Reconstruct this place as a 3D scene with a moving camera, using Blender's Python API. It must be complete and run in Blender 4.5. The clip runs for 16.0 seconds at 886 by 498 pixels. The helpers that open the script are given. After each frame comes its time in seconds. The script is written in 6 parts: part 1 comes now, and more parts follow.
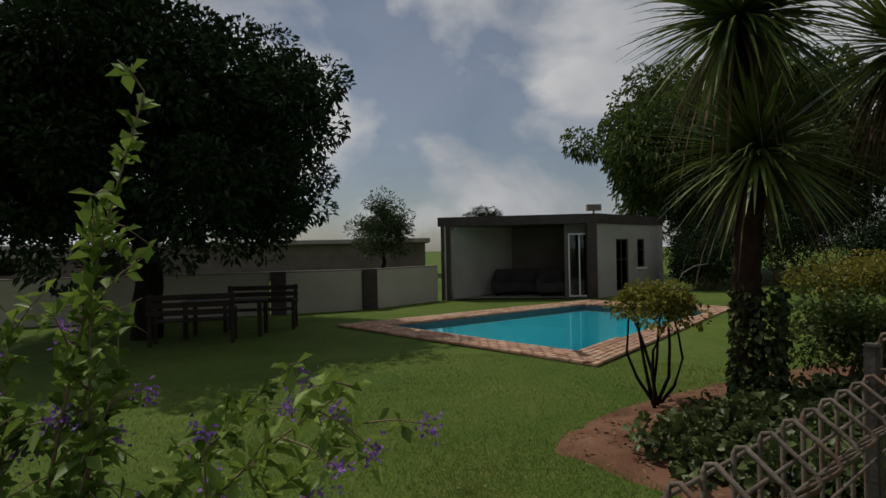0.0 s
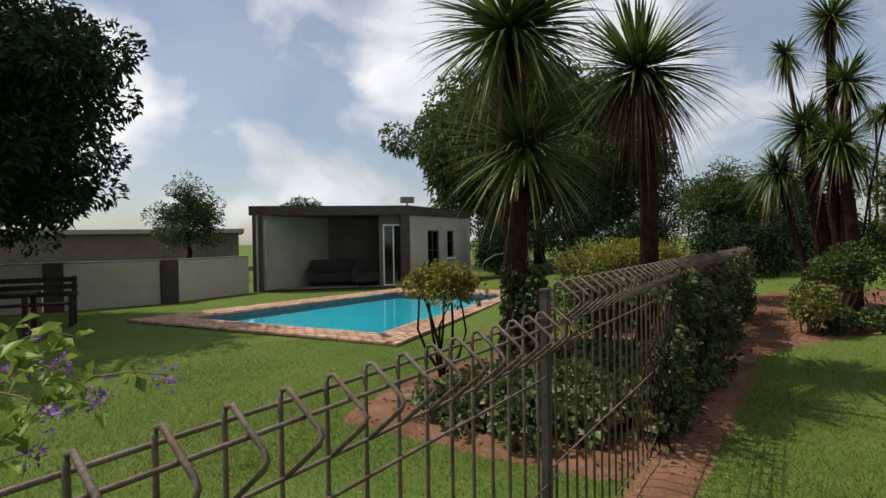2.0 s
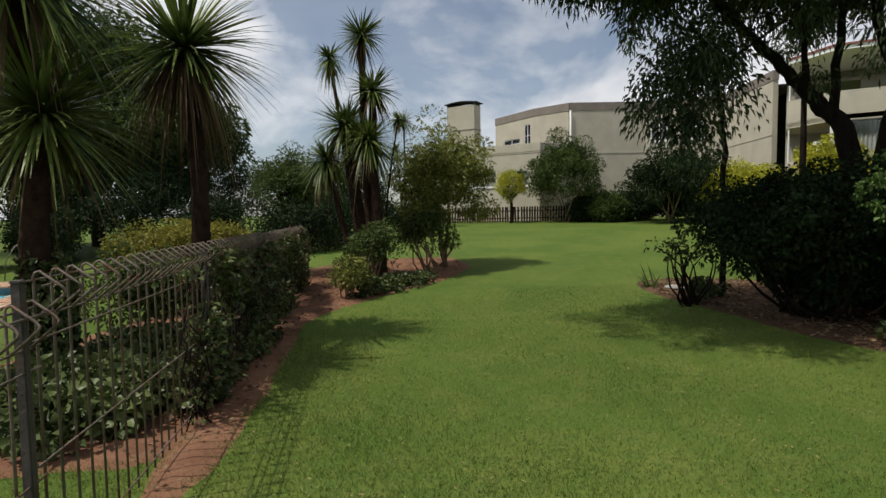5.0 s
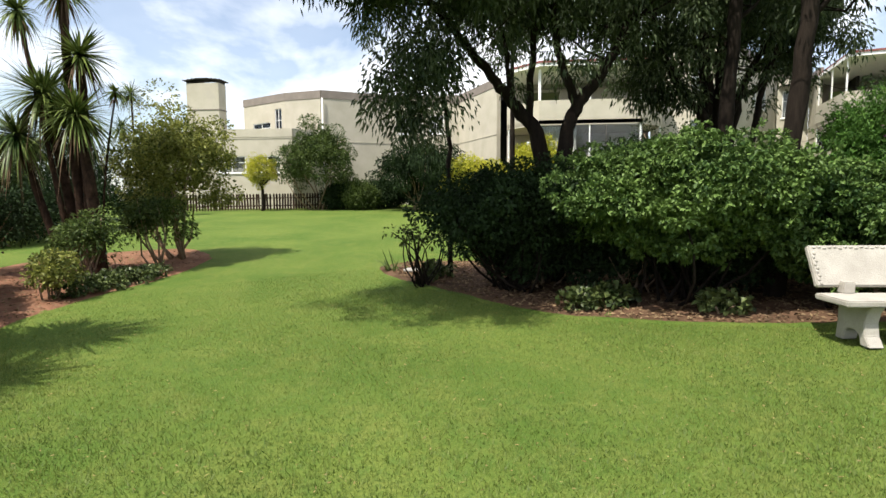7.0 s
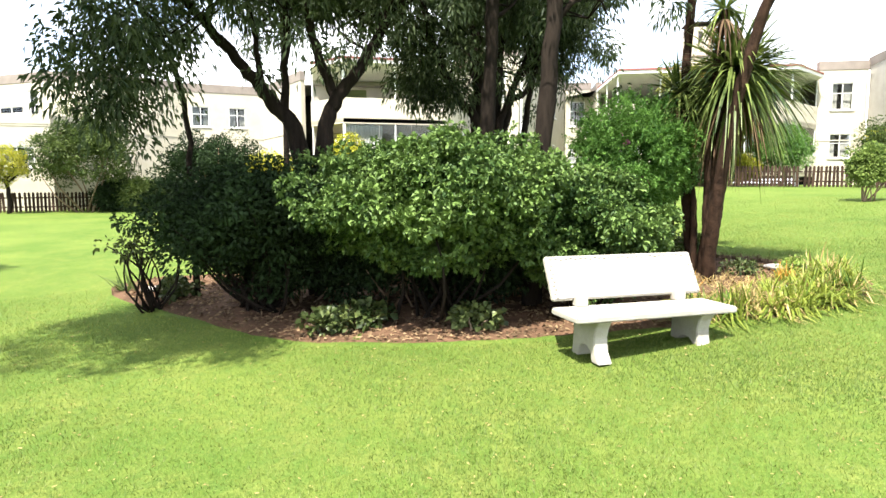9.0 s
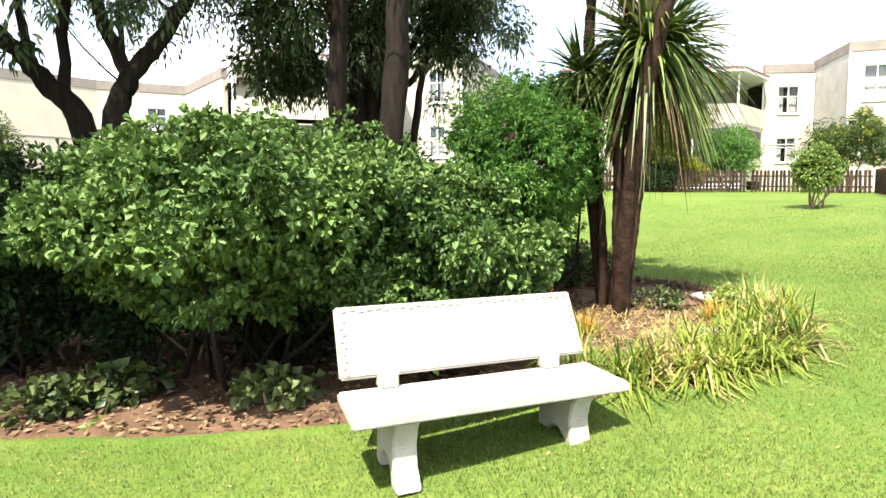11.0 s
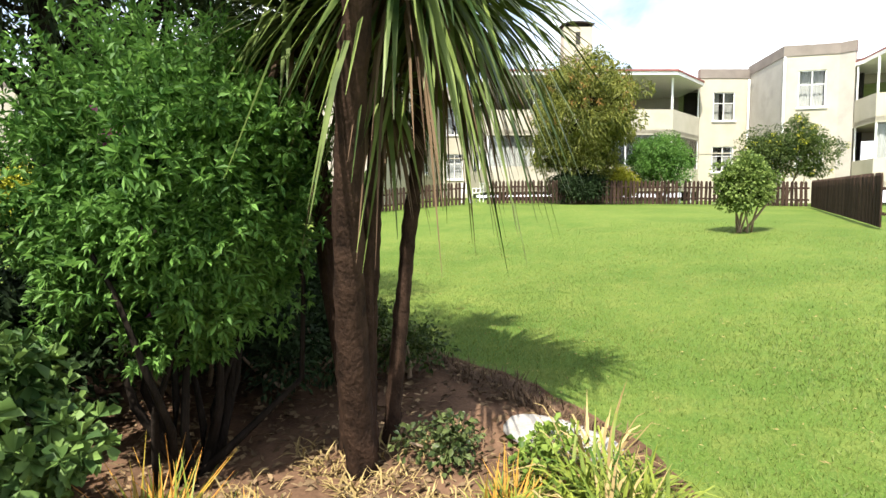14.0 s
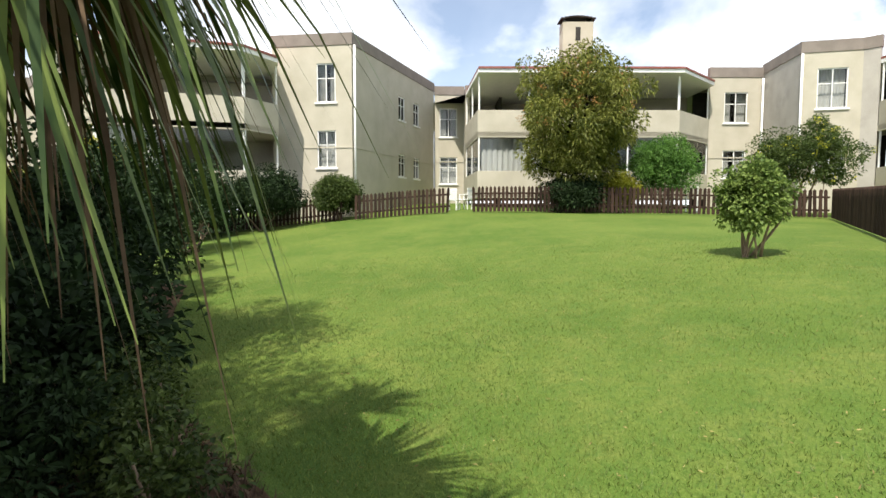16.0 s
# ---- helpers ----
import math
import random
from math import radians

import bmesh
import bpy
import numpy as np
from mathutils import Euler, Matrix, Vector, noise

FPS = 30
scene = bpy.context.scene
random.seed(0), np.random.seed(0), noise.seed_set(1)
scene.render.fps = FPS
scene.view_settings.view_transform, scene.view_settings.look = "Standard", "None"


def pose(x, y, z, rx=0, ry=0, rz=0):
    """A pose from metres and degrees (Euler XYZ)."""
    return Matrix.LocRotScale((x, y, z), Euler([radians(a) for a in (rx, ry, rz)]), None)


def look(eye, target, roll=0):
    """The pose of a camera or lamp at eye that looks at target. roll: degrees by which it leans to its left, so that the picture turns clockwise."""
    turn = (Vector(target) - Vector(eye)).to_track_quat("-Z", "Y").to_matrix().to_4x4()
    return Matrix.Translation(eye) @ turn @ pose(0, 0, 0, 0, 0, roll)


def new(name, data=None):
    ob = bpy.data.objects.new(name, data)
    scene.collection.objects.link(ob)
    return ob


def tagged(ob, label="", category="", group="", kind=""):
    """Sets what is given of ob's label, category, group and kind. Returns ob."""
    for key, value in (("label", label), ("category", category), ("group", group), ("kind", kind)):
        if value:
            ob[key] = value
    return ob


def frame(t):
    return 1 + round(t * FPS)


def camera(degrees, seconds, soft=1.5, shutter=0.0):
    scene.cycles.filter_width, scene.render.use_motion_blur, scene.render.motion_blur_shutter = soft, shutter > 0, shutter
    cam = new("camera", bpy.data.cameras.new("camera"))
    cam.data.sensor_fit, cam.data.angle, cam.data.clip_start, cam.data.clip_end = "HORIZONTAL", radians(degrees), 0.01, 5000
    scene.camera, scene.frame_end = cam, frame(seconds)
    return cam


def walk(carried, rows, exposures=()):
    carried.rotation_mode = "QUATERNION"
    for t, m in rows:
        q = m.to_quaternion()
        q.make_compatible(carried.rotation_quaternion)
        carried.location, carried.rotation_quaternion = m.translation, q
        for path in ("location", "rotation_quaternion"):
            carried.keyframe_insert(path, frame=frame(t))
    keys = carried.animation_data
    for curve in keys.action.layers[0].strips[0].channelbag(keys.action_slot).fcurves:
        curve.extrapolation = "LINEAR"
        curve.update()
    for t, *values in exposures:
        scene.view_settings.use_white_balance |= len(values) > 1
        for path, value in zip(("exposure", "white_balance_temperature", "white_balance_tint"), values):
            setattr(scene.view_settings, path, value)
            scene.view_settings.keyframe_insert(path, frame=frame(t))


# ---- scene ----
cam = camera(77.3, 16.0)
ROWS = [
    (0.0, 0.006, -0.0108, -0.0014, 0.0, 0.13, 1.17),
    (0.5, 0.0121, -0.0164, -0.0049, -1.84, 0.11, 1.16),
    (1.0, 0.0186, -0.0232, -0.0084, -5.52, -0.01, 1.07),
    (1.5, 0.0243, -0.0288, -0.0111, -11.26, -0.33, 0.96),
    (2.0, 0.0283, -0.0347, -0.0118, -18.0, -0.85, 0.92),
    (2.5, 0.0311, -0.0389, -0.0121, -24.23, -1.31, 0.99),
    (3.0, 0.0345, -0.0432, -0.0121, -30.24, -1.74, 1.06),
    (3.5, 0.0386, -0.0478, -0.0119, -36.11, -2.26, 1.0),
    (4.0, 0.043, -0.0566, -0.0118, -43.12, -2.74, 0.95),
    (4.5, 0.0422, -0.0673, -0.0101, -50.94, -3.25, 0.86),
    (5.0, 0.0399, -0.0719, -0.0093, -59.15, -3.7, 0.78),
    (7.5, 0.0389, -0.112, -0.0079, -89.38, -5.36, 0.22),
    (8.0, 0.0663, -0.1328, -0.0057, -95.13, -5.37, 0.18),
    (8.5, 0.0972, -0.1618, -0.0029, -99.07, -5.4, 0.16),
    (9.0, 0.1313, -0.1957, -0.0014, -101.26, -5.4, 0.16),
    (11.5, 0.3114, -0.4002, 0.0085, -105.63, -4.72, 0.43),
    (12.0, 0.3431, -0.4436, 0.0141, -106.54, -4.61, 0.42),
    (12.5, 0.3723, -0.4839, 0.0174, -107.52, -4.51, 0.47),
    (13.0, 0.4063, -0.5244, 0.02, -108.46, -4.39, 0.55),
    (13.5, 0.4396, -0.566, 0.0243, -109.0, -4.39, 0.38),
    (14.0, 0.4734, -0.6074, 0.0293, -109.3, -4.29, 0.35),
    (14.5, 0.505, -0.6521, 0.0331, -109.54, -4.23, 0.24),
    (15.0, 0.5398, -0.6959, 0.0379, -109.52, -4.16, 0.19),
    (15.5, 0.5744, -0.732, 0.042, -109.18, -4.08, 0.08),
    (16.0, 0.6029, -0.7612, 0.0458, -108.1, -3.98, -0.05),
]
METRES, EYE = 11.1, 1.5
walk(cam, [(t, pose(METRES * x, METRES * y, EYE + METRES * z, 90 + pitch, roll, yaw)) for t, x, y, z, yaw, pitch, roll in ROWS],
     exposures=[(0.0, -1.31), (1.0, -1.13), (2.0, -0.37), (2.5, 0.17), (3.0, 0.39), (3.5, 0.31), (4.0, -0.05), (4.5, -0.29), (5.0, -0.45), (7.5, 1.0), (9.0, 1.73), (11.5, 1.77), (13.0, 1.55), (14.5, 1.06), (16.0, 0.64)])

# ---- world and sun ----
SUN_TO = Vector((-0.78, 0.62, 0)).normalized()
SUN_UP = radians(61)
world = bpy.data.worlds.new("sky")
scene.world = world
world.use_nodes = True
wn, wl = world.node_tree.nodes, world.node_tree.links
wn.clear()
w_out, w_bg, w_sky = wn.new("ShaderNodeOutputWorld"), wn.new("ShaderNodeBackground"), wn.new("ShaderNodeTexSky")
w_sky.sky_type, w_sky.sun_disc, w_sky.sun_elevation = "NISHITA", False, SUN_UP
w_sky.sun_rotation = math.atan2(SUN_TO.x, SUN_TO.y)
w_sky.air_density, w_sky.dust_density = 1.0, 1.0
w_tc, w_map = wn.new("ShaderNodeTexCoord"), wn.new("ShaderNodeMapping")
w_map.inputs["Scale"].default_value = (1.0, 1.0, 1.5)
w_map.inputs["Location"].default_value = (0.35, 0.1, 0.2)
w_noise = wn.new("ShaderNodeTexNoise")
w_noise.inputs["Scale"].default_value, w_noise.inputs["Detail"].default_value, w_noise.inputs["Roughness"].default_value = 2.6, 10.0, 0.52
w_noise.inputs["Distortion"].default_value = 0.25
w_ramp = wn.new("ShaderNodeValToRGB")
w_ramp.color_ramp.elements[0].position, w_ramp.color_ramp.elements[1].position = 0.45, 0.57
w_ramp.color_ramp.elements[0].color = (0.2, 0.2, 0.2, 1)
w_noise2 = wn.new("ShaderNodeTexNoise")
w_noise2.inputs["Scale"].default_value, w_noise2.inputs["Detail"].default_value = 4.0, 6.0
w_shade = wn.new("ShaderNodeValToRGB")
w_shade.color_ramp.elements[0].position, w_shade.color_ramp.elements[1].position = 0.35, 0.62
w_shade.color_ramp.elements[0].color, w_shade.color_ramp.elements[1].color = (6.2, 6.6, 7.3, 1), (10.8, 10.8, 10.9, 1)
w_mix = wn.new("ShaderNodeMixRGB")
wl.new(w_tc.outputs["Generated"], w_map.inputs["Vector"])
wl.new(w_map.outputs["Vector"], w_noise.inputs["Vector"])
wl.new(w_map.outputs["Vector"], w_noise2.inputs["Vector"])
wl.new(w_noise.outputs["Fac"], w_ramp.inputs["Fac"])
wl.new(w_noise2.outputs["Fac"], w_shade.inputs["Fac"])
wl.new(w_ramp.outputs["Color"], w_mix.inputs["Fac"])
wl.new(w_sky.outputs["Color"], w_mix.inputs["Color1"])
wl.new(w_shade.outputs["Color"], w_mix.inputs["Color2"])
wl.new(w_mix.outputs["Color"], w_bg.inputs["Color"])
wl.new(w_bg.outputs["Background"], w_out.inputs["Surface"])
w_bg.inputs["Strength"].default_value = 0.117
sun_data = bpy.data.lights.new("sun", "SUN")
sun_data.energy, sun_data.angle, sun_data.color = 5.0, radians(0.55), (1.0, 0.95, 0.86)
sun = new("sun", sun_data)
sun.matrix_world = look((0, 0, 40), (-SUN_TO * math.cos(SUN_UP) * 10 + Vector((0, 0, 40 - math.sin(SUN_UP) * 10))))


# ---- materials ----
def material(name, low, high, rough=0.8, scale=6.0, bump=0.2, fine=60.0, metal=0.0, island=False, objects=False, translucent=0.0, spec=0.5, stain=None, stretch=(1, 1, 1)):
    """A surface whose colour wanders between two tones at two scales, with relief."""
    m = bpy.data.materials.new(name)
    m.use_nodes = True
    n, l = m.node_tree.nodes, m.node_tree.links
    b = n["Principled BSDF"]
    b.inputs["Roughness"].default_value, b.inputs["Metallic"].default_value = rough, metal
    b.inputs["Specular IOR Level"].default_value = spec
    geo = n.new("ShaderNodeNewGeometry")
    mp = n.new("ShaderNodeMapping")
    mp.inputs["Scale"].default_value = stretch
    l.new(geo.outputs["Position"], mp.inputs["Vector"])
    t1, t2 = n.new("ShaderNodeTexNoise"), n.new("ShaderNodeTexNoise")
    t1.inputs["Scale"].default_value, t1.inputs["Detail"].default_value = scale, 5
    t2.inputs["Scale"].default_value, t2.inputs["Detail"].default_value = fine, 3
    l.new(mp.outputs["Vector"], t1.inputs["Vector"]), l.new(mp.outputs["Vector"], t2.inputs["Vector"])
    add = n.new("ShaderNodeMath")
    add.operation = "MULTIPLY_ADD"
    l.new(t2.outputs["Fac"], add.inputs[0])
    add.inputs[1].default_value = 0.45
    l.new(t1.outputs["Fac"], add.inputs[2])
    fac = add.outputs[0]
    off = 0.22
    if island or objects:
        src = geo.outputs["Random Per Island"] if island else n.new("ShaderNodeObjectInfo").outputs["Random"]
        a2 = n.new("ShaderNodeMath")
        a2.operation = "MULTIPLY_ADD"
        l.new(src, a2.inputs[0])
        a2.inputs[1].default_value = 0.55
        l.new(fac, a2.inputs[2])
        fac, off = a2.outputs[0], 0.5
    r = n.new("ShaderNodeMapRange")
    r.inputs["From Min"].default_value, r.inputs["From Max"].default_value = 0.28 + off - 0.1, 0.72 + off
    l.new(fac, r.inputs["Value"])
    mix = n.new("ShaderNodeMixRGB")
    mix.inputs["Color1"].default_value, mix.inputs["Color2"].default_value = (*low, 1), (*high, 1)
    l.new(r.outputs["Result"], mix.inputs["Fac"])
    col = mix.outputs["Color"]
    if stain:
        t3, rp, m3 = n.new("ShaderNodeTexNoise"), n.new("ShaderNodeValToRGB"), n.new("ShaderNodeMixRGB")
        t3.inputs["Scale"].default_value, t3.inputs["Detail"].default_value = stain[1], 6
        l.new(geo.outputs["Position"], t3.inputs["Vector"])
        rp.color_ramp.elements[0].position, rp.color_ramp.elements[1].position = stain[2], stain[2] + 0.16
        l.new(t3.outputs["Fac"], rp.inputs["Fac"]), l.new(rp.outputs["Color"], m3.inputs["Fac"])
        l.new(col, m3.inputs["Color1"])
        m3.inputs["Color2"].default_value = (*stain[0], 1)
        col = m3.outputs["Color"]
    l.new(col, b.inputs["Base Color"])
    if bump:
        bp = n.new("ShaderNodeBump")
        bp.inputs["Strength"].default_value, bp.inputs["Distance"].default_value = bump, 0.02
        l.new(add.outputs[0], bp.inputs["Height"]), l.new(bp.outputs["Normal"], b.inputs["Normal"])
    if translucent:
        tr, ms = n.new("ShaderNodeBsdfTranslucent"), n.new("ShaderNodeMixShader")
        ms.inputs["Fac"].default_value = translucent
        l.new(col, tr.inputs["Color"])
        l.new(b.outputs["BSDF"], ms.inputs[1]), l.new(tr.outputs["BSDF"], ms.inputs[2])
        l.new(ms.outputs["Shader"], n["Material Output"].inputs["Surface"])
    return m


def leaf_mat(name, low, high, rough=0.45, tr=0.3):
    return material(name, low, high, rough, 1.3, 0, 9.0, island=True, translucent=tr, spec=0.18)


def lawn_mat():
    """Mown turf: broad patches, hand-sized mottling and a fine tuft grain."""
    m = bpy.data.materials.new("lawn")
    m.use_nodes = True
    n, l = m.node_tree.nodes, m.node_tree.links
    b = n["Principled BSDF"]
    b.inputs["Roughness"].default_value, b.inputs["Specular IOR Level"].default_value = 0.9, 0.1
    geo = n.new("ShaderNodeNewGeometry")
    col = None
    for size, lo, hi, a, c, share in ((0.45, 0.38, 0.66, (0.069, 0.117, 0.018), (0.122, 0.163, 0.031), 1.0), (2.6, 0.45, 0.72, None, (0.165, 0.176, 0.044), 0.55), (9.0, 0.46, 0.7, None, (0.06, 0.116, 0.022), 0.6), (34.0, 0.42, 0.72, None, (0.044, 0.085, 0.012), 0.7), (90.0, 0.5, 0.75, None, (0.175, 0.22, 0.055), 0.6)):
        t, r, x = n.new("ShaderNodeTexNoise"), n.new("ShaderNodeMapRange"), n.new("ShaderNodeMixRGB")
        t.inputs["Scale"].default_value, t.inputs["Detail"].default_value = size, 4
        r.inputs["From Min"].default_value, r.inputs["From Max"].default_value, r.inputs["To Max"].default_value = lo, hi, share
        l.new(geo.outputs["Position"], t.inputs["Vector"]), l.new(t.outputs["Fac"], r.inputs["Value"]), l.new(r.outputs["Result"], x.inputs["Fac"])
        if col is None:
            x.inputs["Color1"].default_value = (*a, 1)
        else:
            l.new(col, x.inputs["Color1"])
        x.inputs["Color2"].default_value = (*c, 1)
        col = x.outputs["Color"]
    l.new(col, b.inputs["Base Color"])
    bp = n.new("ShaderNodeBump")
    bp.inputs["Strength"].default_value, bp.inputs["Distance"].default_value = 0.6, 0.02
    l.new(t.outputs["Fac"], bp.inputs["Height"]), l.new(bp.outputs["Normal"], b.inputs["Normal"])
    return m


M_LAWN = lawn_mat()
M_BLADE = material("grass_blade", (0.083, 0.138, 0.022), (0.208, 0.255, 0.054), 0.6, 0.8, 0, 5.0, island=True, translucent=0.45)
M_SOIL = material("soil", (0.045, 0.027, 0.016), (0.15, 0.088, 0.054), 0.95, 3.0, 0.8, 40.0, spec=0.08)
M_RED = material("red_soil", (0.095, 0.045, 0.027), (0.235, 0.12, 0.072), 0.95, 2.5, 0.8, 40.0, stain=((0.20, 0.13, 0.085), 5.0, 0.6), spec=0.1)
M_PAVER = material("clay_paver", (0.31, 0.16, 0.095), (0.54, 0.34, 0.225), 0.85, 5.0, 0.4, 70.0, objects=True, stain=((0.5, 0.38, 0.28), 1.6, 0.55))
M_PAVER2 = material("clay_paver_far", (0.31, 0.16, 0.095), (0.54, 0.34, 0.225), 0.85, 5.0, 0.4, 70.0, island=True, stain=((0.5, 0.38, 0.28), 1.6, 0.55))
M_PLASTER = material("cream_plaster", (0.385, 0.35, 0.268), (0.49, 0.45, 0.36), 0.9, 1.2, 0.25, 35.0, stain=((0.41, 0.37, 0.31), 0.8, 0.62))
M_GREY = material("grey_plaster_and_shaded_side", (0.32, 0.295, 0.255), (0.44, 0.41, 0.36), 0.9, 1.2, 0.25, 35.0, stain=((0.30, 0.28, 0.25), 0.8, 0.62))
M_FASCIA = material("taupe_parapet", (0.165, 0.137, 0.115), (0.235, 0.2, 0.17), 0.85, 2.0, 0.2, 30.0)
M_BROWN = material("brown_paint", (0.045, 0.034, 0.03), (0.08, 0.062, 0.055), 0.7, 3.0, 0.15, 40.0, spec=0.2)
M_TRIM = material("white_paint", (0.74, 0.73, 0.70), (0.84, 0.83, 0.80), 0.5, 4.0, 0.05, 60.0)
M_REDTRIM = material("maroon_paint", (0.18, 0.05, 0.04), (0.28, 0.09, 0.07), 0.6, 3.0, 0.1, 50.0)
M_CURTAIN = material("curtain", (0.55, 0.52, 0.48), (0.72, 0.70, 0.66), 0.9, 6.0, 0.3, 30.0, stretch=(4, 4, 0.3))
M_DARK = material("dark_cowl_and_room_shade", (0.03, 0.028, 0.026), (0.06, 0.055, 0.05), 0.9, 2.0, 0.1, 20.0, spec=0.1)
M_WIRE = material("weathered_wire", (0.07, 0.052, 0.04), (0.19, 0.15, 0.118), 0.7, 14.0, 0.4, 90.0, spec=0.3, stain=((0.15, 0.07, 0.035), 9.0, 0.55))
M_POST = material("fence_post_paint", (0.035, 0.029, 0.025), (0.085, 0.07, 0.062), 0.7, 10.0, 0.3, 70.0, stain=((0.12, 0.06, 0.035), 7.0, 0.58))
M_PICKET = material("creosoted_wood", (0.018, 0.011, 0.008), (0.058, 0.035, 0.025), 0.85, 5.0, 0.4, 40.0, objects=True, stretch=(6, 6, 0.6), spec=0.12)
M_PICKET2 = material("creosoted_rail", (0.025, 0.015, 0.01), (0.06, 0.037, 0.026), 0.85, 5.0, 0.4, 40.0, spec=0.12)
# dark bark, deepened further: the crowns' shade on the trunks is in its colour
M_BARK = material("shaded_dark_bark", (0.009, 0.007, 0.0055), (0.028, 0.021, 0.016), 0.95, 7.0, 1.0, 45.0, stretch=(1.6, 1.6, 0.35), spec=0.08)
M_PALMBARK = material("ringed_palm_bark", (0.009, 0.006, 0.0045), (0.055, 0.032, 0.021), 0.95, 9.0, 1.0, 50.0, stretch=(1.2, 1.2, 0.8), spec=0.08)
M_TWIG = material("twig_bark", (0.16, 0.11, 0.07), (0.30, 0.22, 0.15), 0.9, 12.0, 0.4, 80.0, spec=0.12)
M_CONCRETE = material("whitewashed_concrete", (0.3, 0.275, 0.235), (0.42, 0.39, 0.34), 0.85, 5.0, 0.5, 80.0, stain=((0.27, 0.23, 0.175), 3.5, 0.62))
M_STONE = material("pale_stone", (0.2, 0.185, 0.165), (0.38, 0.355, 0.32), 0.9, 4.0, 0.6, 40.0)
M_SOFA = material("dark_upholstery", (0.02, 0.018, 0.018), (0.05, 0.045, 0.042), 0.7, 4.0, 0.2, 40.0, spec=0.2)
M_WOOD = material("dark_stained_wood", (0.016, 0.011, 0.008), (0.045, 0.03, 0.022), 0.6, 4.0, 0.3, 30.0, stretch=(0.6, 4, 4), spec=0.2)
M_POOLWALL = material("pool_plaster", (0.22, 0.72, 0.80), (0.30, 0.80, 0.86), 0.7, 1.0, 0.1, 20.0)
M_TILE = material("dark_waterline_tile", (0.03, 0.04, 0.05), (0.07, 0.09, 0.11), 0.3, 8.0, 0.1, 60.0)
M_ROOF = material("roof_sheet", (0.20, 0.18, 0.16), (0.30, 0.27, 0.25), 0.6, 2.0, 0.2, 20.0)
L_DARK = leaf_mat("dark_and_shaded_leaf", (0.007, 0.015, 0.005), (0.028, 0.052, 0.016), 0.8, 0.12)
L_BUSH = leaf_mat("glossy_bush_leaf", (0.03, 0.066, 0.017), (0.15, 0.232, 0.06), 0.5, 0.2)
L_BRIGHT = leaf_mat("bright_shrub_leaf", (0.04, 0.105, 0.02), (0.165, 0.31, 0.065), 0.5, 0.4)
L_OLIVE = leaf_mat("olive_shrub_leaf", (0.06, 0.082, 0.018), (0.27, 0.28, 0.065), 0.5)
L_MID = leaf_mat("mid_green_leaf", (0.026, 0.048, 0.012), (0.1, 0.138, 0.034), 0.5)
L_GREYGREEN = leaf_mat("feathery_grey_green_leaf", (0.025, 0.042, 0.018), (0.09, 0.12, 0.05), 0.55)
L_YELLOW = leaf_mat("golden_leaf", (0.22, 0.24, 0.02), (0.52, 0.50, 0.06), 0.5)
L_HEDGE = leaf_mat("gold_tipped_hedge_leaf", (0.07, 0.085, 0.015), (0.3, 0.27, 0.05), 0.5)
L_PALM = leaf_mat("sword_leaf", (0.02, 0.042, 0.009), (0.17, 0.215, 0.055), 0.4, 0.17)
L_PALMDRY = leaf_mat("dry_sword_leaf", (0.06, 0.036, 0.022), (0.16, 0.105, 0.06), 0.8, 0.15)
L_IVY = leaf_mat("ivy_leaf", (0.02, 0.035, 0.01), (0.12, 0.15, 0.05), 0.4, 0.15)
L_LILY = leaf_mat("strap_leaf", (0.05, 0.1, 0.014), (0.24, 0.28, 0.045), 0.45, 0.3)
L_DRYGRASS = leaf_mat("dry_strap_leaf", (0.2, 0.14, 0.055), (0.42, 0.32, 0.14), 0.7, 0.2)
L_FIRE = leaf_mat("fire_stick_stem", (0.3, 0.27, 0.05), (0.55, 0.25, 0.05), 0.5, 0.2)
L_YOUNG = leaf_mat("young_shrub_leaf", (0.06, 0.11, 0.025), (0.21, 0.28, 0.07), 0.5, 0.35)
L_VERBENA = leaf_mat("arching_shrub_leaf", (0.065, 0.125, 0.02), (0.25, 0.34, 0.065), 0.45, 0.35)
L_PURPLE = leaf_mat("purple_flower", (0.14, 0.05, 0.30), (0.36, 0.17, 0.56), 0.6, 0.3)
L_PINK = leaf_mat("pink_flower", (0.55, 0.12, 0.35), (0.75, 0.30, 0.52), 0.6, 0.3)
L_BRONZE = leaf_mat("bronze_green_leaf", (0.04, 0.055, 0.013), (0.14, 0.165, 0.045), 0.5, 0.25)
L_RUST = leaf_mat("rust_flower", (0.20, 0.10, 0.03), (0.42, 0.22, 0.07), 0.6, 0.2)
L_LITTER = leaf_mat("leaf_litter", (0.075, 0.048, 0.028), (0.26, 0.18, 0.1), 0.9, 0.1)


def glass_mat(name, tint, rough=0.03):
    m = bpy.data.materials.new(name)
    m.use_nodes = True
    n, l = m.node_tree.nodes, m.node_tree.links
    n.remove(n["Principled BSDF"])
    gl, tp, mx, fr = n.new("ShaderNodeBsdfGlossy"), n.new("ShaderNodeBsdfTransparent"), n.new("ShaderNodeMixShader"), n.new("ShaderNodeFresnel")
    gl.inputs["Roughness"].default_value = rough
    tp.inputs["Color"].default_value = (*tint, 1)
    fr.inputs["IOR"].default_value = 1.5
    l.new(fr.outputs["Fac"], mx.inputs["Fac"]), l.new(tp.outputs["BSDF"], mx.inputs[1]), l.new(gl.outputs["BSDF"], mx.inputs[2])
    l.new(mx.outputs["Shader"], n["Material Output"].inputs["Surface"])
    return m


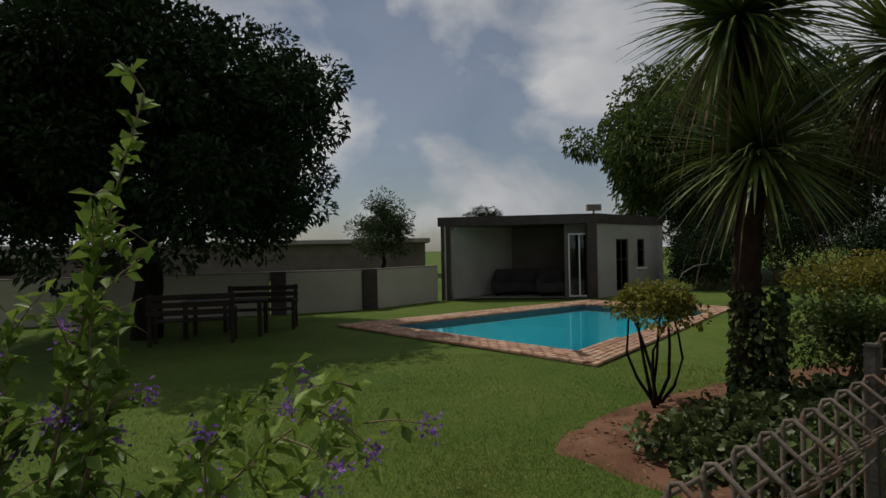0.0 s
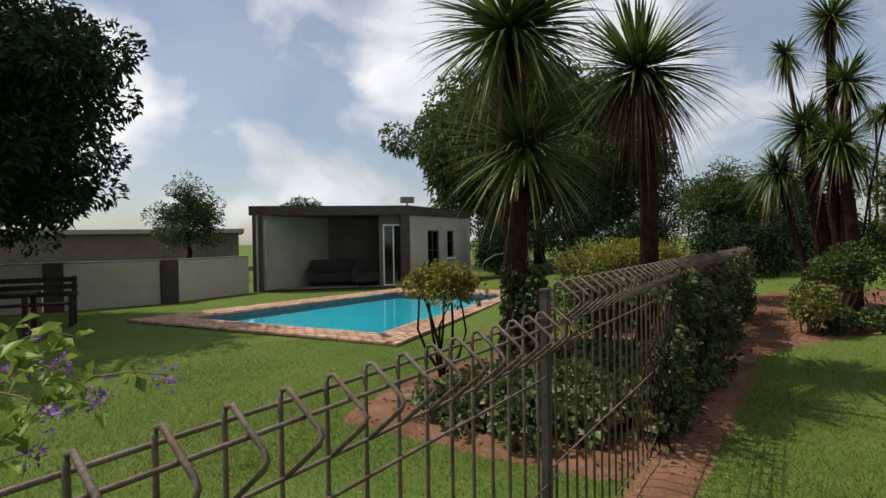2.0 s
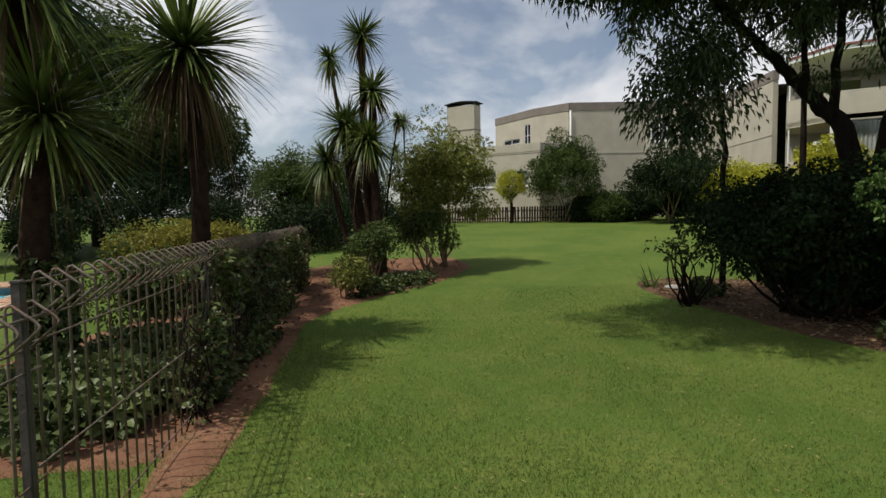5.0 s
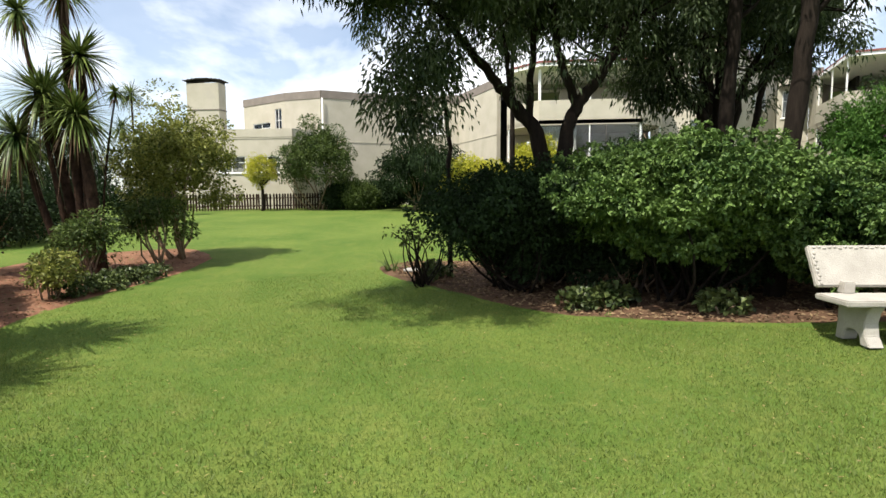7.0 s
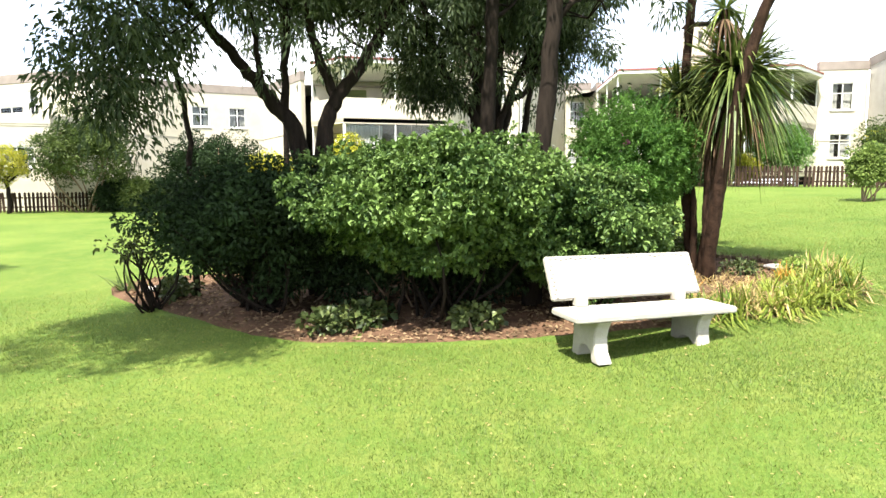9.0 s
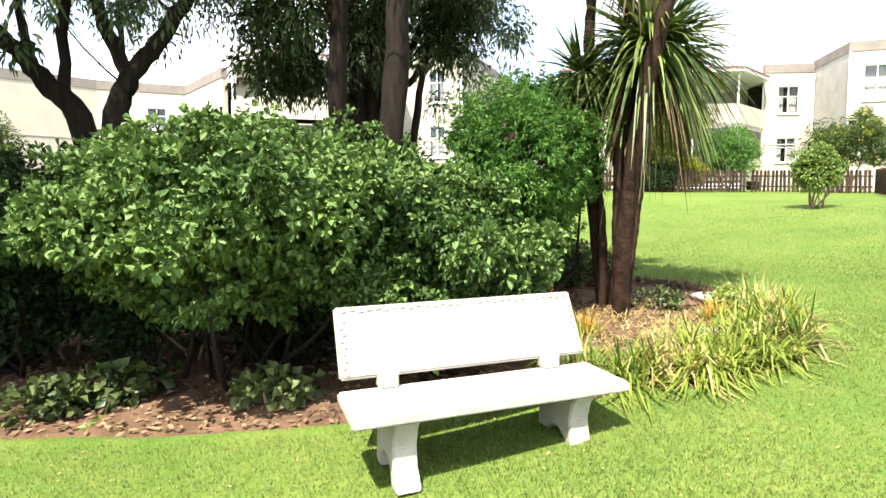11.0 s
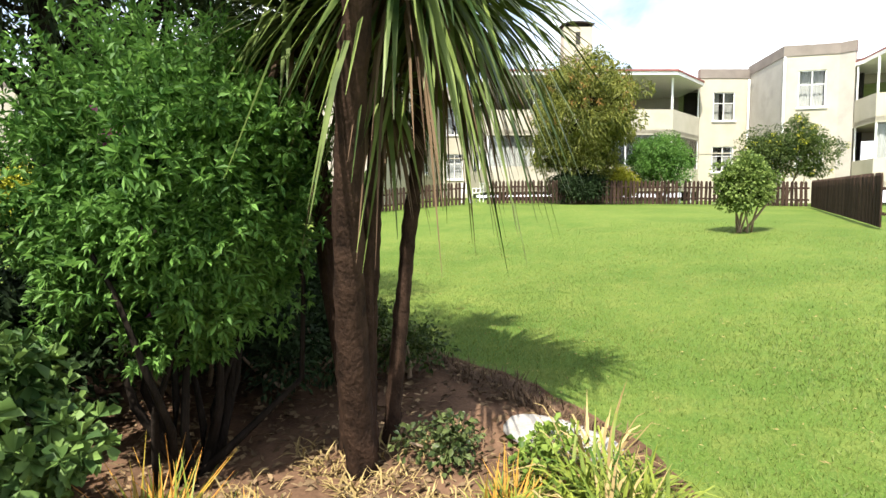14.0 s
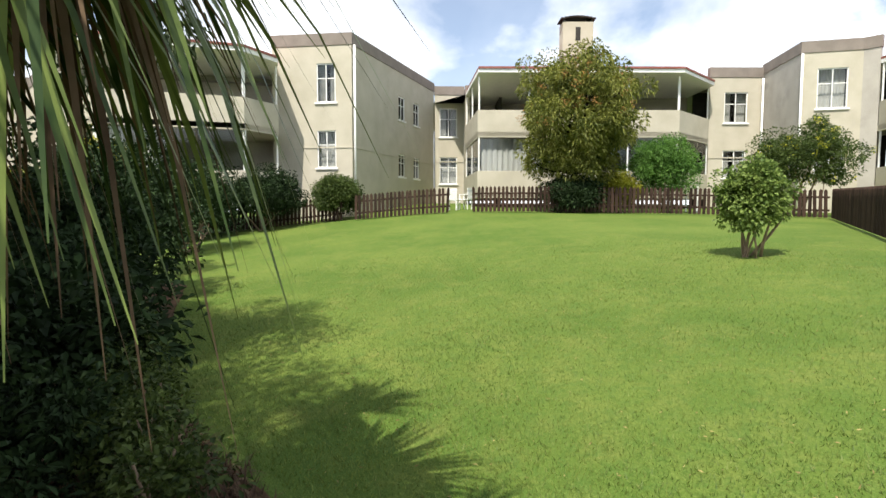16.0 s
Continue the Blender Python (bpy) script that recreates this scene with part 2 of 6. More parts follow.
M_GLASS = glass_mat("window_glass", (0.75, 0.78, 0.78))


def water_mat():
    m = glass_mat("pool_water", (0.66, 0.97, 0.985), 0.02)
    n, l = m.node_tree.nodes, m.node_tree.links
    geo, t, b = n.new("ShaderNodeNewGeometry"), n.new("ShaderNodeTexNoise"), n.new("ShaderNodeBump")
    t.inputs["Scale"].default_value, t.inputs["Detail"].default_value = 5.0, 3
    b.inputs["Strength"].default_value, b.inputs["Distance"].default_value = 0.12, 0.03
    l.new(geo.outputs["Position"], t.inputs["Vector"]), l.new(t.outputs["Fac"], b.inputs["Height"])
    for k in n:
        if k.bl_idname in ("ShaderNodeBsdfGlossy", "ShaderNodeFresnel"):
            l.new(b.outputs["Normal"], k.inputs["Normal"])
            if k.bl_idname == "ShaderNodeFresnel":
                k.inputs["IOR"].default_value = 1.33
    return m


M_WATER = water_mat()
M_TAUPE = material("taupe_shaded_wall", (0.11, 0.09, 0.075), (0.17, 0.14, 0.12), 0.9, 1.2, 0.2, 30.0, spec=0.15)


# ---- building blocks ----
def soft(v, k):
    return k * np.log1p(np.exp(np.clip(np.asarray(v, float) / k, -40, 40)))


def ground_z(x, y):
    """The lie of the land: level round the pool, rising towards the flats."""
    return -0.15 + 0.124 * (soft(-(np.asarray(y, float) + 4), 1.0) - soft(-(np.asarray(y, float) + 15.5), 1.0)) + 0.0406 * (soft(np.asarray(x, float) - 9, 2.0) - soft(np.asarray(x, float) - 40, 2.0))


def in_outline(poly, x, y):
    """Whether points lie inside a closed outline of any shape."""
    res = np.zeros(np.shape(x), bool)
    for (ax, ay), (bx, by) in zip(poly, list(poly[1:]) + [poly[0]]):
        res ^= ((ay > y) != (by > y)) & (x < (bx - ax) * (y - ay) / ((by - ay) or 1e-9) + ax)
    return res


def gz(x, y):
    return float(ground_z(x, y))


def link_mesh(name, verts, faces, mat, parent=None, label="", smooth=False):
    me = bpy.data.meshes.new(name)
    me.from_pydata(verts, [], faces)
    if smooth:
        me.polygons.foreach_set("use_smooth", [True] * len(me.polygons))
    me.materials.append(mat)
    ob = new(name, me)
    if parent:
        ob.parent = parent
    if label:
        ob["label"] = label
    return ob


def part(name, bm, mat, parent=None, label="", smooth=False):
    me = bpy.data.meshes.new(name)
    if smooth:
        for f in bm.faces:
            f.smooth = True
    bm.to_mesh(me)
    bm.free()
    me.materials.append(mat)
    ob = new(name, me)
    if parent:
        ob.parent = parent
    if label:
        ob["label"] = label
    return ob


def thing(name, place=(0, 0, 0), rz=0.0, label="", category="", group="", kind=""):
    ob = new(name)
    ob.empty_display_size = 0.1
    ob.matrix_basis = pose(*place, 0, 0, rz)
    return tagged(ob, label, category, group, kind)


def add_box(bm, lo, hi, m=None):
    r = bmesh.ops.create_cube(bm, size=1.0)
    lo, hi = Vector(lo), Vector(hi)
    for v in r["verts"]:
        v.co = Vector([lo[i] + (v.co[i] + 0.5) * (hi[i] - lo[i]) for i in range(3)])
        if m:
            v.co = m @ v.co
    return r["verts"]


def box_bm(lo, hi, bevel=0.0, m=None):
    bm = bmesh.new()
    add_box(bm, lo, hi, m)
    if bevel:
        bmesh.ops.bevel(bm, geom=bm.edges[:], offset=bevel, segments=2, affect="EDGES")
    return bm


def tube_data(points, radii, sides=6, base=0):
    """Vertices and faces of a tube along points."""
    verts, faces = [], []
    pts = [Vector(p) for p in points]
    ref = Vector((0.31, 0.17, 0.93))
    for i, p in enumerate(pts):
        d = (pts[min(i + 1, len(pts) - 1)] - pts[max(i - 1, 0)])
        d = d.normalized() if d.length > 1e-9 else Vector((0, 0, 1))
        r0 = ref if abs(d.dot(ref)) < 0.95 else Vector((1, 0, 0))
        a = d.cross(r0).normalized()
        b = d.cross(a)
        for k in range(sides):
            an = 2 * math.pi * k / sides
            verts.append(tuple(p + float(radii[i]) * (math.cos(an) * a + math.sin(an) * b)))
    for i in range(len(pts) - 1):
        for k in range(sides):
            q, w = base + i * sides, base + (i + 1) * sides
            faces.append((q + k, q + (k + 1) % sides, w + (k + 1) % sides, w + k))
    faces.append(tuple(base + k for k in range(sides))[::-1])
    faces.append(tuple(base + (len(pts) - 1) * sides + k for k in range(sides)))
    return verts, faces


class Tubes:
    """Gathers tubes for one mesh."""
    def __init__(self):
        self.v, self.f = [], []

    def add(self, points, radii, sides=6):
        if not hasattr(radii, "__len__"):
            radii = [radii] * len(points)
        v, f = tube_data(points, radii, sides, len(self.v))
        self.v += v
        self.f += f
        return self

    def link(self, name, mat, parent=None, label="", smooth=True):
        return link_mesh(name, self.v, self.f, mat, parent, label, smooth)


def fast_mesh(name, verts, quads, mat, parent=None, label="", smooth=False):
    """A mesh of many alike faces from arrays."""
    n, k = quads.shape
    me = bpy.data.meshes.new(name)
    me.vertices.add(len(verts))
    me.vertices.foreach_set("co", np.ascontiguousarray(verts, np.float32).ravel())
    me.loops.add(n * k)
    me.loops.foreach_set("vertex_index", np.ascontiguousarray(quads, np.int32).ravel())
    me.polygons.add(n)
    me.polygons.foreach_set("loop_start", np.arange(0, n * k, k, dtype=np.int32))
    me.update(calc_edges=True)
    if smooth:
        me.polygons.foreach_set("use_smooth", [True] * n)
    me.materials.append(mat)
    ob = new(name, me)
    if parent:
        ob.parent = parent
    if label:
        ob["label"] = label
    return ob


def unit(v):
    return v / np.maximum(np.linalg.norm(v, axis=1, keepdims=True), 1e-9)


def leaves(name, at, way, length, width, mat, parent=None, label="", rng=None, fold=0.25, droop=0.15, blunt=False):
    """Folded leaves, two faces each, with their stalks at `at`, pointing along `way`."""
    rng = rng or np.random.default_rng(5)
    n = len(at)
    way = unit(way)
    side = unit(np.cross(way, rng.normal(size=(n, 3)) + np.array([0, 0, 1.5])))
    up = np.cross(side, way)
    L = (length * rng.uniform(0.65, 1.25, n))[:, None]
    W = (width * rng.uniform(0.7, 1.2, n))[:, None]
    mid = at + way * L * 0.58
    tip = at + way * L - np.array([0, 0, 1.0]) * L * droop
    a = mid + side * W * 0.5 + up * W * fold
    b = mid - side * W * 0.5 + up * W * fold
    if blunt:
        # obovate leaves with a rounded end
        a1, b1 = [at + way * L * 0.4 + sg * side * W * 0.32 + up * W * fold * 0.5 for sg in (1, -1)]
        a2, b2 = [at + way * L * 0.8 + sg * side * W * 0.46 + up * W * fold for sg in (1, -1)]
        verts = np.stack([at, a1, a2, tip, b2, b1], 1).reshape(-1, 3)
        i = np.arange(n)[:, None] * 6
        return fast_mesh(name, verts, np.concatenate([i + np.array([[0, 1, 2, 3]]), i + np.array([[0, 3, 4, 5]])], 0), mat, parent, label)
    verts = np.stack([at, a, tip, b], 1).reshape(-1, 3)
    i = np.arange(n)[:, None] * 4
    quads = np.concatenate([i + np.array([[0, 1, 2]]), i + np.array([[0, 2, 3]])], 0)
    return fast_mesh(name, verts, quads, mat, parent, label)


def clump_points(rng, centres, radii, per, shell=0.55):
    """Points and outward ways in a set of uneven balls."""
    at, way = [], []
    for c, r, k in zip(centres, radii, per):
        d = unit(rng.normal(size=(k, 3)))
        s = rng.uniform(shell, 1.0, (k, 1)) ** 0.7
        at.append(np.asarray(c) + d * s * np.asarray(r))
        way.append(d + rng.normal(scale=0.55, size=(k, 3)))
    return np.concatenate(at), np.concatenate(way)


def crown_clumps(rng, centre, radius, count, size, flat=0.2, inner=0.35):
    """Centres and sizes of clumps that fill an uneven ellipsoid, thickest at its skin."""
    d = unit(rng.normal(size=(count, 3)))
    d[:, 2] = np.where(d[:, 2] < -flat * 2, -d[:, 2] * 0.6, d[:, 2])
    s = rng.uniform(inner, 1.0, (count, 1)) ** 0.6
    wob = 1 + 0.2 * np.sin(d[:, :1] * 5 + d[:, 1:2] * 3.7) * np.cos(d[:, 2:3] * 4.1 + d[:, :1]) + 0.13 * np.sin(d[:, :1] * 11 + 1) * np.sin(d[:, 1:2] * 10) * np.cos(d[:, 2:3] * 9)
    c = np.asarray(centre) + d * s * wob * np.asarray(radius)
    r = size * rng.uniform(0.6, 1.25, count)
    return c, np.stack([r, r, r * 0.8], 1)


def limb(tubes, rng, a, b, r0, r1, bend=0.12, n=5, sides=7):
    a, b = np.asarray(a, float), np.asarray(b, float)
    ln = np.linalg.norm(b - a)
    pts = []
    off = rng.normal(size=3) * bend * ln
    for i in range(n + 1):
        s = i / n
        pts.append(a + (b - a) * s + off * math.sin(math.pi * s) + rng.normal(size=3) * 0.015 * ln * (0 < i < n))
    tubes.add(pts, [r0 + (r1 - r0) * (i / n) for i in range(n + 1)], sides)
    return pts


def tree(name, base, height, crown_c, crown_r, leaf, n_clumps, per, size, leaf_l, leaf_w, bark=None, trunk_r=0.2, seed=1, label="", group="", limbs=9, fork=0.4, category="tree", droop=0.15, inner=0.35, flat=0.2):
    rng = np.random.default_rng(seed)
    t = thing(name, base, 0, label, category, group)
    bx = np.asarray(base)
    cc = np.asarray(crown_c) - bx
    tb = Tubes()
    top = np.array([cc[0] * fork, cc[1] * fork, height * fork])
    trunk = limb(tb, rng, (0, 0, -0.1), top, trunk_r * 1.15, trunk_r * 0.8, 0.04, 6, 10)
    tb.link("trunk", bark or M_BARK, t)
    c, r = crown_clumps(rng, cc, crown_r, n_clumps, size, flat, inner)
    lb = Tubes()
    for i in range(limbs):
        e = c[i * (len(c) // limbs)]
        s = trunk[-1 - (i % 2)]
        mid = s + (e - s) * 0.55 + np.array([0, 0, 0.12 * height * rng.uniform(-0.3, 1)])
        limb(lb, rng, s, mid, trunk_r * 0.55, trunk_r * 0.3, 0.08, 4, 6)
        limb(lb, rng, mid, e, trunk_r * 0.3, trunk_r * 0.08, 0.12, 4, 5)
        for j in range(3):
            e2 = c[(i * (len(c) // limbs) + 1 + j) % len(c)]
            limb(lb, rng, mid, mid + (e2 - mid) * 0.8, trunk_r * 0.18, trunk_r * 0.05, 0.15, 3, 4)
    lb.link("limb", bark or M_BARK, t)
    at, way = clump_points(rng, c, r, [per] * len(c))
    leaves("crown", at, way, leaf_l, leaf_w, leaf, t, "", rng, droop=droop)
    return t


def bush(name, base, radius, leaf, n_clumps, per, size, leaf_l, leaf_w, seed=1, label="", group="", lift=0.45, stems=7, category="shrub", low=0.1, flat=0.25, stem_mat=None, flower=None, rosette=0):
    """A shrub of leafy clumps on bare stems. radius: half extents."""
    rng = np.random.default_rng(seed)
    t = thing(name, base, 0, label, category, group)
    cc = np.array([0, 0, radius[2] * (1 + lift)])
    c, r = crown_clumps(rng, cc, np.asarray(radius) * 0.9, n_clumps, size, flat)
    c[:, 2] = np.maximum(c[:, 2], low)
    st = Tubes()
    for i in range(stems):
        e = c[i * (len(c) // stems)]
        limb(st, rng, (rng.normal() * 0.12 * radius[0], rng.normal() * 0.12 * radius[1], -0.05), e, 0.018 + 0.012 * radius[2], 0.008, 0.12, 4, 5)
    st.link("stem", stem_mat or M_TWIG, t)
    at, way = clump_points(rng, c, r, [per] * len(c))
    if rosette:
        # whorls of leaves at the shoot tips, facing outwards, over a loose inner layer
        inner = rng.choice(len(at), len(at) // 5, replace=False)
        tips, outw = at, unit(way)
        k = rosette
        spread = rng.normal(scale=0.75, size=(len(tips), k, 3)) + outw[:, None, :] * 0.75
        r_at = np.repeat(tips, k, 0)
        at, way = np.concatenate([r_at, at[inner]]), np.concatenate([spread.reshape(-1, 3), -way[inner]])
    leaves("foliage", at, way, leaf_l, leaf_w, leaf, t, "", rng, blunt=rosette > 7)
    if flower:
        k = flower[1]
        sel = rng.choice(len(at), k, replace=False)
        f_at = (at[sel] + unit(way[sel]) * leaf_l)[:, None, :] + rng.normal(scale=flower[2], size=(k, 9, 3))
        tagged(leaves("flower", f_at.reshape(-1, 3), rng.normal(size=(k * 9, 3)) + np.array([0, 0, 0.6]), flower[3], flower[3] * 0.7, flower[0], t, flower[4], rng), kind="stuff")
    return t


def sword_head(centre, rng, n, length, width, droop=0.5, up=0.9):
    """Arrays of a head of long sword leaves: strips of four segments."""
    k = 5
    az = rng.uniform(0, 2 * math.pi, n)
    el = np.arcsin(np.clip(rng.uniform(-0.62, up, n), -1, 1))
    L = length * rng.uniform(0.75, 1.12, n)
    d = np.stack([np.cos(az) * np.cos(el), np.sin(az) * np.cos(el), np.sin(el)], 1)
    side = unit(np.cross(d, np.array([0, 0, 1.0]) + rng.normal(scale=0.12, size=(n, 3))))
    ws = np.array([0.55, 1.0, 0.9, 0.55, 0.06]) * width * 0.5
    verts = np.zeros((n, k, 2, 3))
    dr = droop * (1.0 - 0.8 * np.sin(el)) * rng.uniform(0.3, 1.3, n)
    for i in range(k):
        s = 0.05 + 0.95 * i / (k - 1)
        p = np.asarray(centre) + d * (L * s)[:, None]
        p[:, 2] -= dr * L * s ** 2.6
        verts[:, i, 0] = p + side * ws[i]
        verts[:, i, 1] = p - side * ws[i]
    b = np.arange(n)[:, None] * (2 * k)
    quads = np.concatenate([b + np.array([[2 * i, 2 * i + 1, 2 * i + 3, 2 * i + 2]]) for i in range(k - 1)], 0)
    return verts.reshape(-1, 3), quads


def sword_tree(name, base, stems, seed=1, label="", group="", leaf=None, ivy=0):
    """A many-headed sword-leaved palm. stems: (foot, head, radius, leaf length, leaves, dry leaves, droop), relative to base."""
    rng = np.random.default_rng(seed)
    t = thing(name, base, 0, label, "palm tree", group)
    for foot, head, rad, ll, n, dry, drp, *bow in stems:
        foot, head = np.asarray(foot, float), np.asarray(head, float)
        tb = Tubes()
        m = 46
        off = rng.normal(size=3) * 0.03 * np.linalg.norm(head - foot)
        pts = [foot + (head - foot) * s + off * math.sin(math.pi * s) for s in np.linspace(0, 1, m)]
        if bow:
            c = np.asarray(bow[0], float)
            pts = [foot * (1 - s) ** 2 + c * 2 * s * (1 - s) + head * s * s for s in np.linspace(0, 1, m)]
        tb.add(pts, [rad * (1.3 - 0.45 * (i / m) ** 0.5) * (1.0 + 0.045 * (-1) ** i) * rng.uniform(0.96, 1.05) for i in range(m)], 14)
        trunk_ob = tb.link("trunk", M_PALMBARK, t)
        for v in trunk_ob.data.vertices:
            v.co += Vector((1, 1, 0.3)) * (noise.noise(Vector((v.co.x * 26, v.co.y * 26, v.co.z * 5))) * rad * 0.22)
        v, q = sword_head(head, rng, n, ll, 0.04, drp)
        fast_mesh("leaf_head", v, q, leaf or L_PALM, t)
        if dry:
            v, q = sword_head(head - np.array([0, 0, 0.12]), rng, dry, ll * 0.7, 0.028, 1.0, -0.2)
            fast_mesh("dry_skirt", v, q, L_PALMDRY, t, "brown dead leaves hanging under the head")
    if ivy:
        f, h = np.asarray(stems[0][0], float), np.asarray(stems[0][1], float)
        s = rng.uniform(0.0, 0.55, (ivy, 1)) ** 1.2
        a = rng.uniform(0, 2 * math.pi, ivy)
        d = np.stack([np.cos(a), np.sin(a), np.zeros(ivy)], 1)
        at = f + (h - f) * s + d * (stems[0][2] * 1.15 + rng.uniform(0, 0.07, (ivy, 1)))
        leaves("ivy", at, d + rng.normal(scale=0.6, size=(ivy, 3)) - np.array([0, 0, 0.4]), 0.075, 0.07, L_IVY, t, "ivy climbing the trunk", rng)
    return t


def wall_pieces(bm, p0, p1, z0, z1, thick, openings):
    """A wall from p0 to p1 (thickness to its left), open where openings (s0, s1, za, zb) say."""
    p0, p1 = Vector((*p0, 0)), Vector((*p1, 0))
    d = (p1 - p0)
    ln = d.length
    d.normalize()
    m = Matrix(((d.x, -d.y, 0, p0.x), (d.y, d.x, 0, p0.y), (0, 0, 1, 0), (0, 0, 0, 1)))
    xs = sorted({0.0, ln, *[o[0] for o in openings], *[o[1] for o in openings]})
    zs = sorted({z0, z1, *[min(max(v, z0), z1) for o in openings for v in o[2:4]]})
    for a, b in zip(xs, xs[1:]):
        for za, zb in zip(zs, zs[1:]):
            if not any(o[0] <= a + 1e-6 and o[1] >= b - 1e-6 and o[2] <= za + 1e-6 and o[3] >= zb - 1e-6 for o in openings):
                add_box(bm, (a, 0, za), (b, thick, zb), m)
    bmesh.ops.remove_doubles(bm, verts=bm.verts[:], dist=1e-4)
    seen = {}
    for f in bm.faces:
        seen.setdefault(tuple(round(c, 3) for c in f.calc_center_median()), []).append(f)
    bmesh.ops.delete(bm, geom=[f for fs in seen.values() if len(fs) > 1 for f in fs], context="FACES_ONLY")
    return m


def window_unit(parent, m, s0, s1, za, zb, thick, curtain=True, frame_mat=None, panes=2, sill=True, high=0.62):
    """A window with frame, panes, sill and curtain, in a wall's own axes."""
    fm = frame_mat or M_TRIM
    w = thing("window", (0, 0, 0))
    w.parent = parent
    bm = bmesh.new()
    f, y0, y1 = 0.05, 0.03, 0.09
    add_box(bm, (s0, y0, za), (s0 + f, y1, zb), m), add_box(bm, (s1 - f, y0, za), (s1, y1, zb), m)
    add_box(bm, (s0 + f, y0, za), (s1 - f, y1, za + f), m), add_box(bm, (s0 + f, y0, zb - f), (s1 - f, y1, zb), m)
    for i in range(1, panes):
        x = s0 + (s1 - s0) * i / panes
        add_box(bm, (x - 0.02, y0 + 0.005, za + f), (x + 0.02, y1 - 0.005, zb - f), m)
    zt = za + (zb - za) * high
    for i in range(panes):
        xa, xb = s0 + (s1 - s0) * i / panes + 0.05, s0 + (s1 - s0) * (i + 1) / panes - 0.05
        add_box(bm, (xa, y0 + 0.008, zt - 0.018), (xb, y1 - 0.008, zt + 0.018), m)
    part("window_frame", bm, fm, w)
    bm = bmesh.new()
    add_box(bm, (s0 + 0.02, 0.058, za + 0.02), (s1 - 0.02, 0.064, zb - 0.02), m)
    p = part("pane", bm, M_GLASS, w)
    p.visible_shadow = False
    if sill:
        bm = bmesh.new()
        add_box(bm, (s0 - 0.08, -0.06, za - 0.07), (s1 + 0.08, 0.027, za - 0.002), m)
        part("window_sill", bm, M_TRIM, w)
    if curtain:
        bm = bmesh.new()
        n = 24
        for a, b in ((s0, s0 + (s1 - s0) * 0.38), (s1 - (s1 - s0) * 0.38, s1)) if curtain != "full" else ((s0, s1),):
            pr = None
            for i in range(n + 1):
                x = a + (b - a) * i / n
                y = thick + 0.05 + 0.03 * math.sin(i * 2.1)
                v = [bm.verts.new(m @ Vector((x, y, za - 0.1))), bm.verts.new(m @ Vector((x, y, zb + 0.05)))]
                if pr:
                    bm.faces.new((pr[0], v[0], v[1], pr[1]))
                pr = v
        part("curtain", bm, M_CURTAIN, w)
    return w


# ---- the ground ----
POOL_OUT = [Vector(p) for p in ((2.12, 7.37), (7.45, 13.94), (4.4, 16.6), (-2.3, 12.05))]
POOL_IN = [Vector(p) for p in ((2.07, 8.5), (6.5, 13.3), (4.0, 15.4), (-1.05, 11.85))]


def inside(poly, x, y):
    res = np.ones(np.shape(x), bool)
    for a, b in zip(poly, poly[1:] + poly[:1]):
        res &= (b.x - a.x) * (y - a.y) - (b.y - a.y) * (x - a.x) > 0
    return res


def build_ground():
    rng = np.random.default_rng(3)
    axis_x = np.concatenate([[-900, -400, -180, -90, -55, -35], np.arange(-25, 46, 0.5), [50, 60, 80, 120, 200, 420, 900]])
    axis_y = np.concatenate([[-900, -400, -180, -90, -60, -45], np.arange(-35, 26, 0.5), [30, 38, 50, 80, 140, 260, 500, 900]])
    bm = bmesh.new()
    grid = {}
    for i, x in enumerate(axis_x):
        for j, y in enumerate(axis_y):
            grid[i, j] = bm.verts.new((x, y, gz(x, y) + 0.012 * noise.noise((x * 0.5, y * 0.5, 0))))
    for i in range(len(axis_x) - 1):
        for j in range(len(axis_y) - 1):
            bm.faces.new((grid[i, j], grid[i + 1, j], grid[i + 1, j + 1], grid[i, j + 1]))
    # the pool's hole
    for a, b in zip(POOL_IN, POOL_IN[1:] + POOL_IN[:1]):
        d = (b - a).normalized()
        n = Vector((d.y, -d.x, 0))
        near = [f for f in bm.faces if -4 < f.calc_center_median().x < 10 and 5 < f.calc_center_median().y < 19]
        geom = list({e for f in near for e in f.edges}) + list({v for f in near for v in f.verts}) + near
        bmesh.ops.bisect_plane(bm, geom=geom, plane_co=(a.x, a.y, 0), plane_no=n)
    doomed = [f for f in bm.faces if inside(POOL_IN, f.calc_center_median().x, f.calc_center_median().y)]
    bmesh.ops.delete(bm, geom=doomed, context="FACES")
    g = part("ground", bm, M_LAWN, None, "", True)
    tagged(g, "mown green lawn, yellowish in worn patches, rising towards the flats", "lawn", "", "structure")


build_ground()


from mathutils.geometry import delaunay_2d_cdt


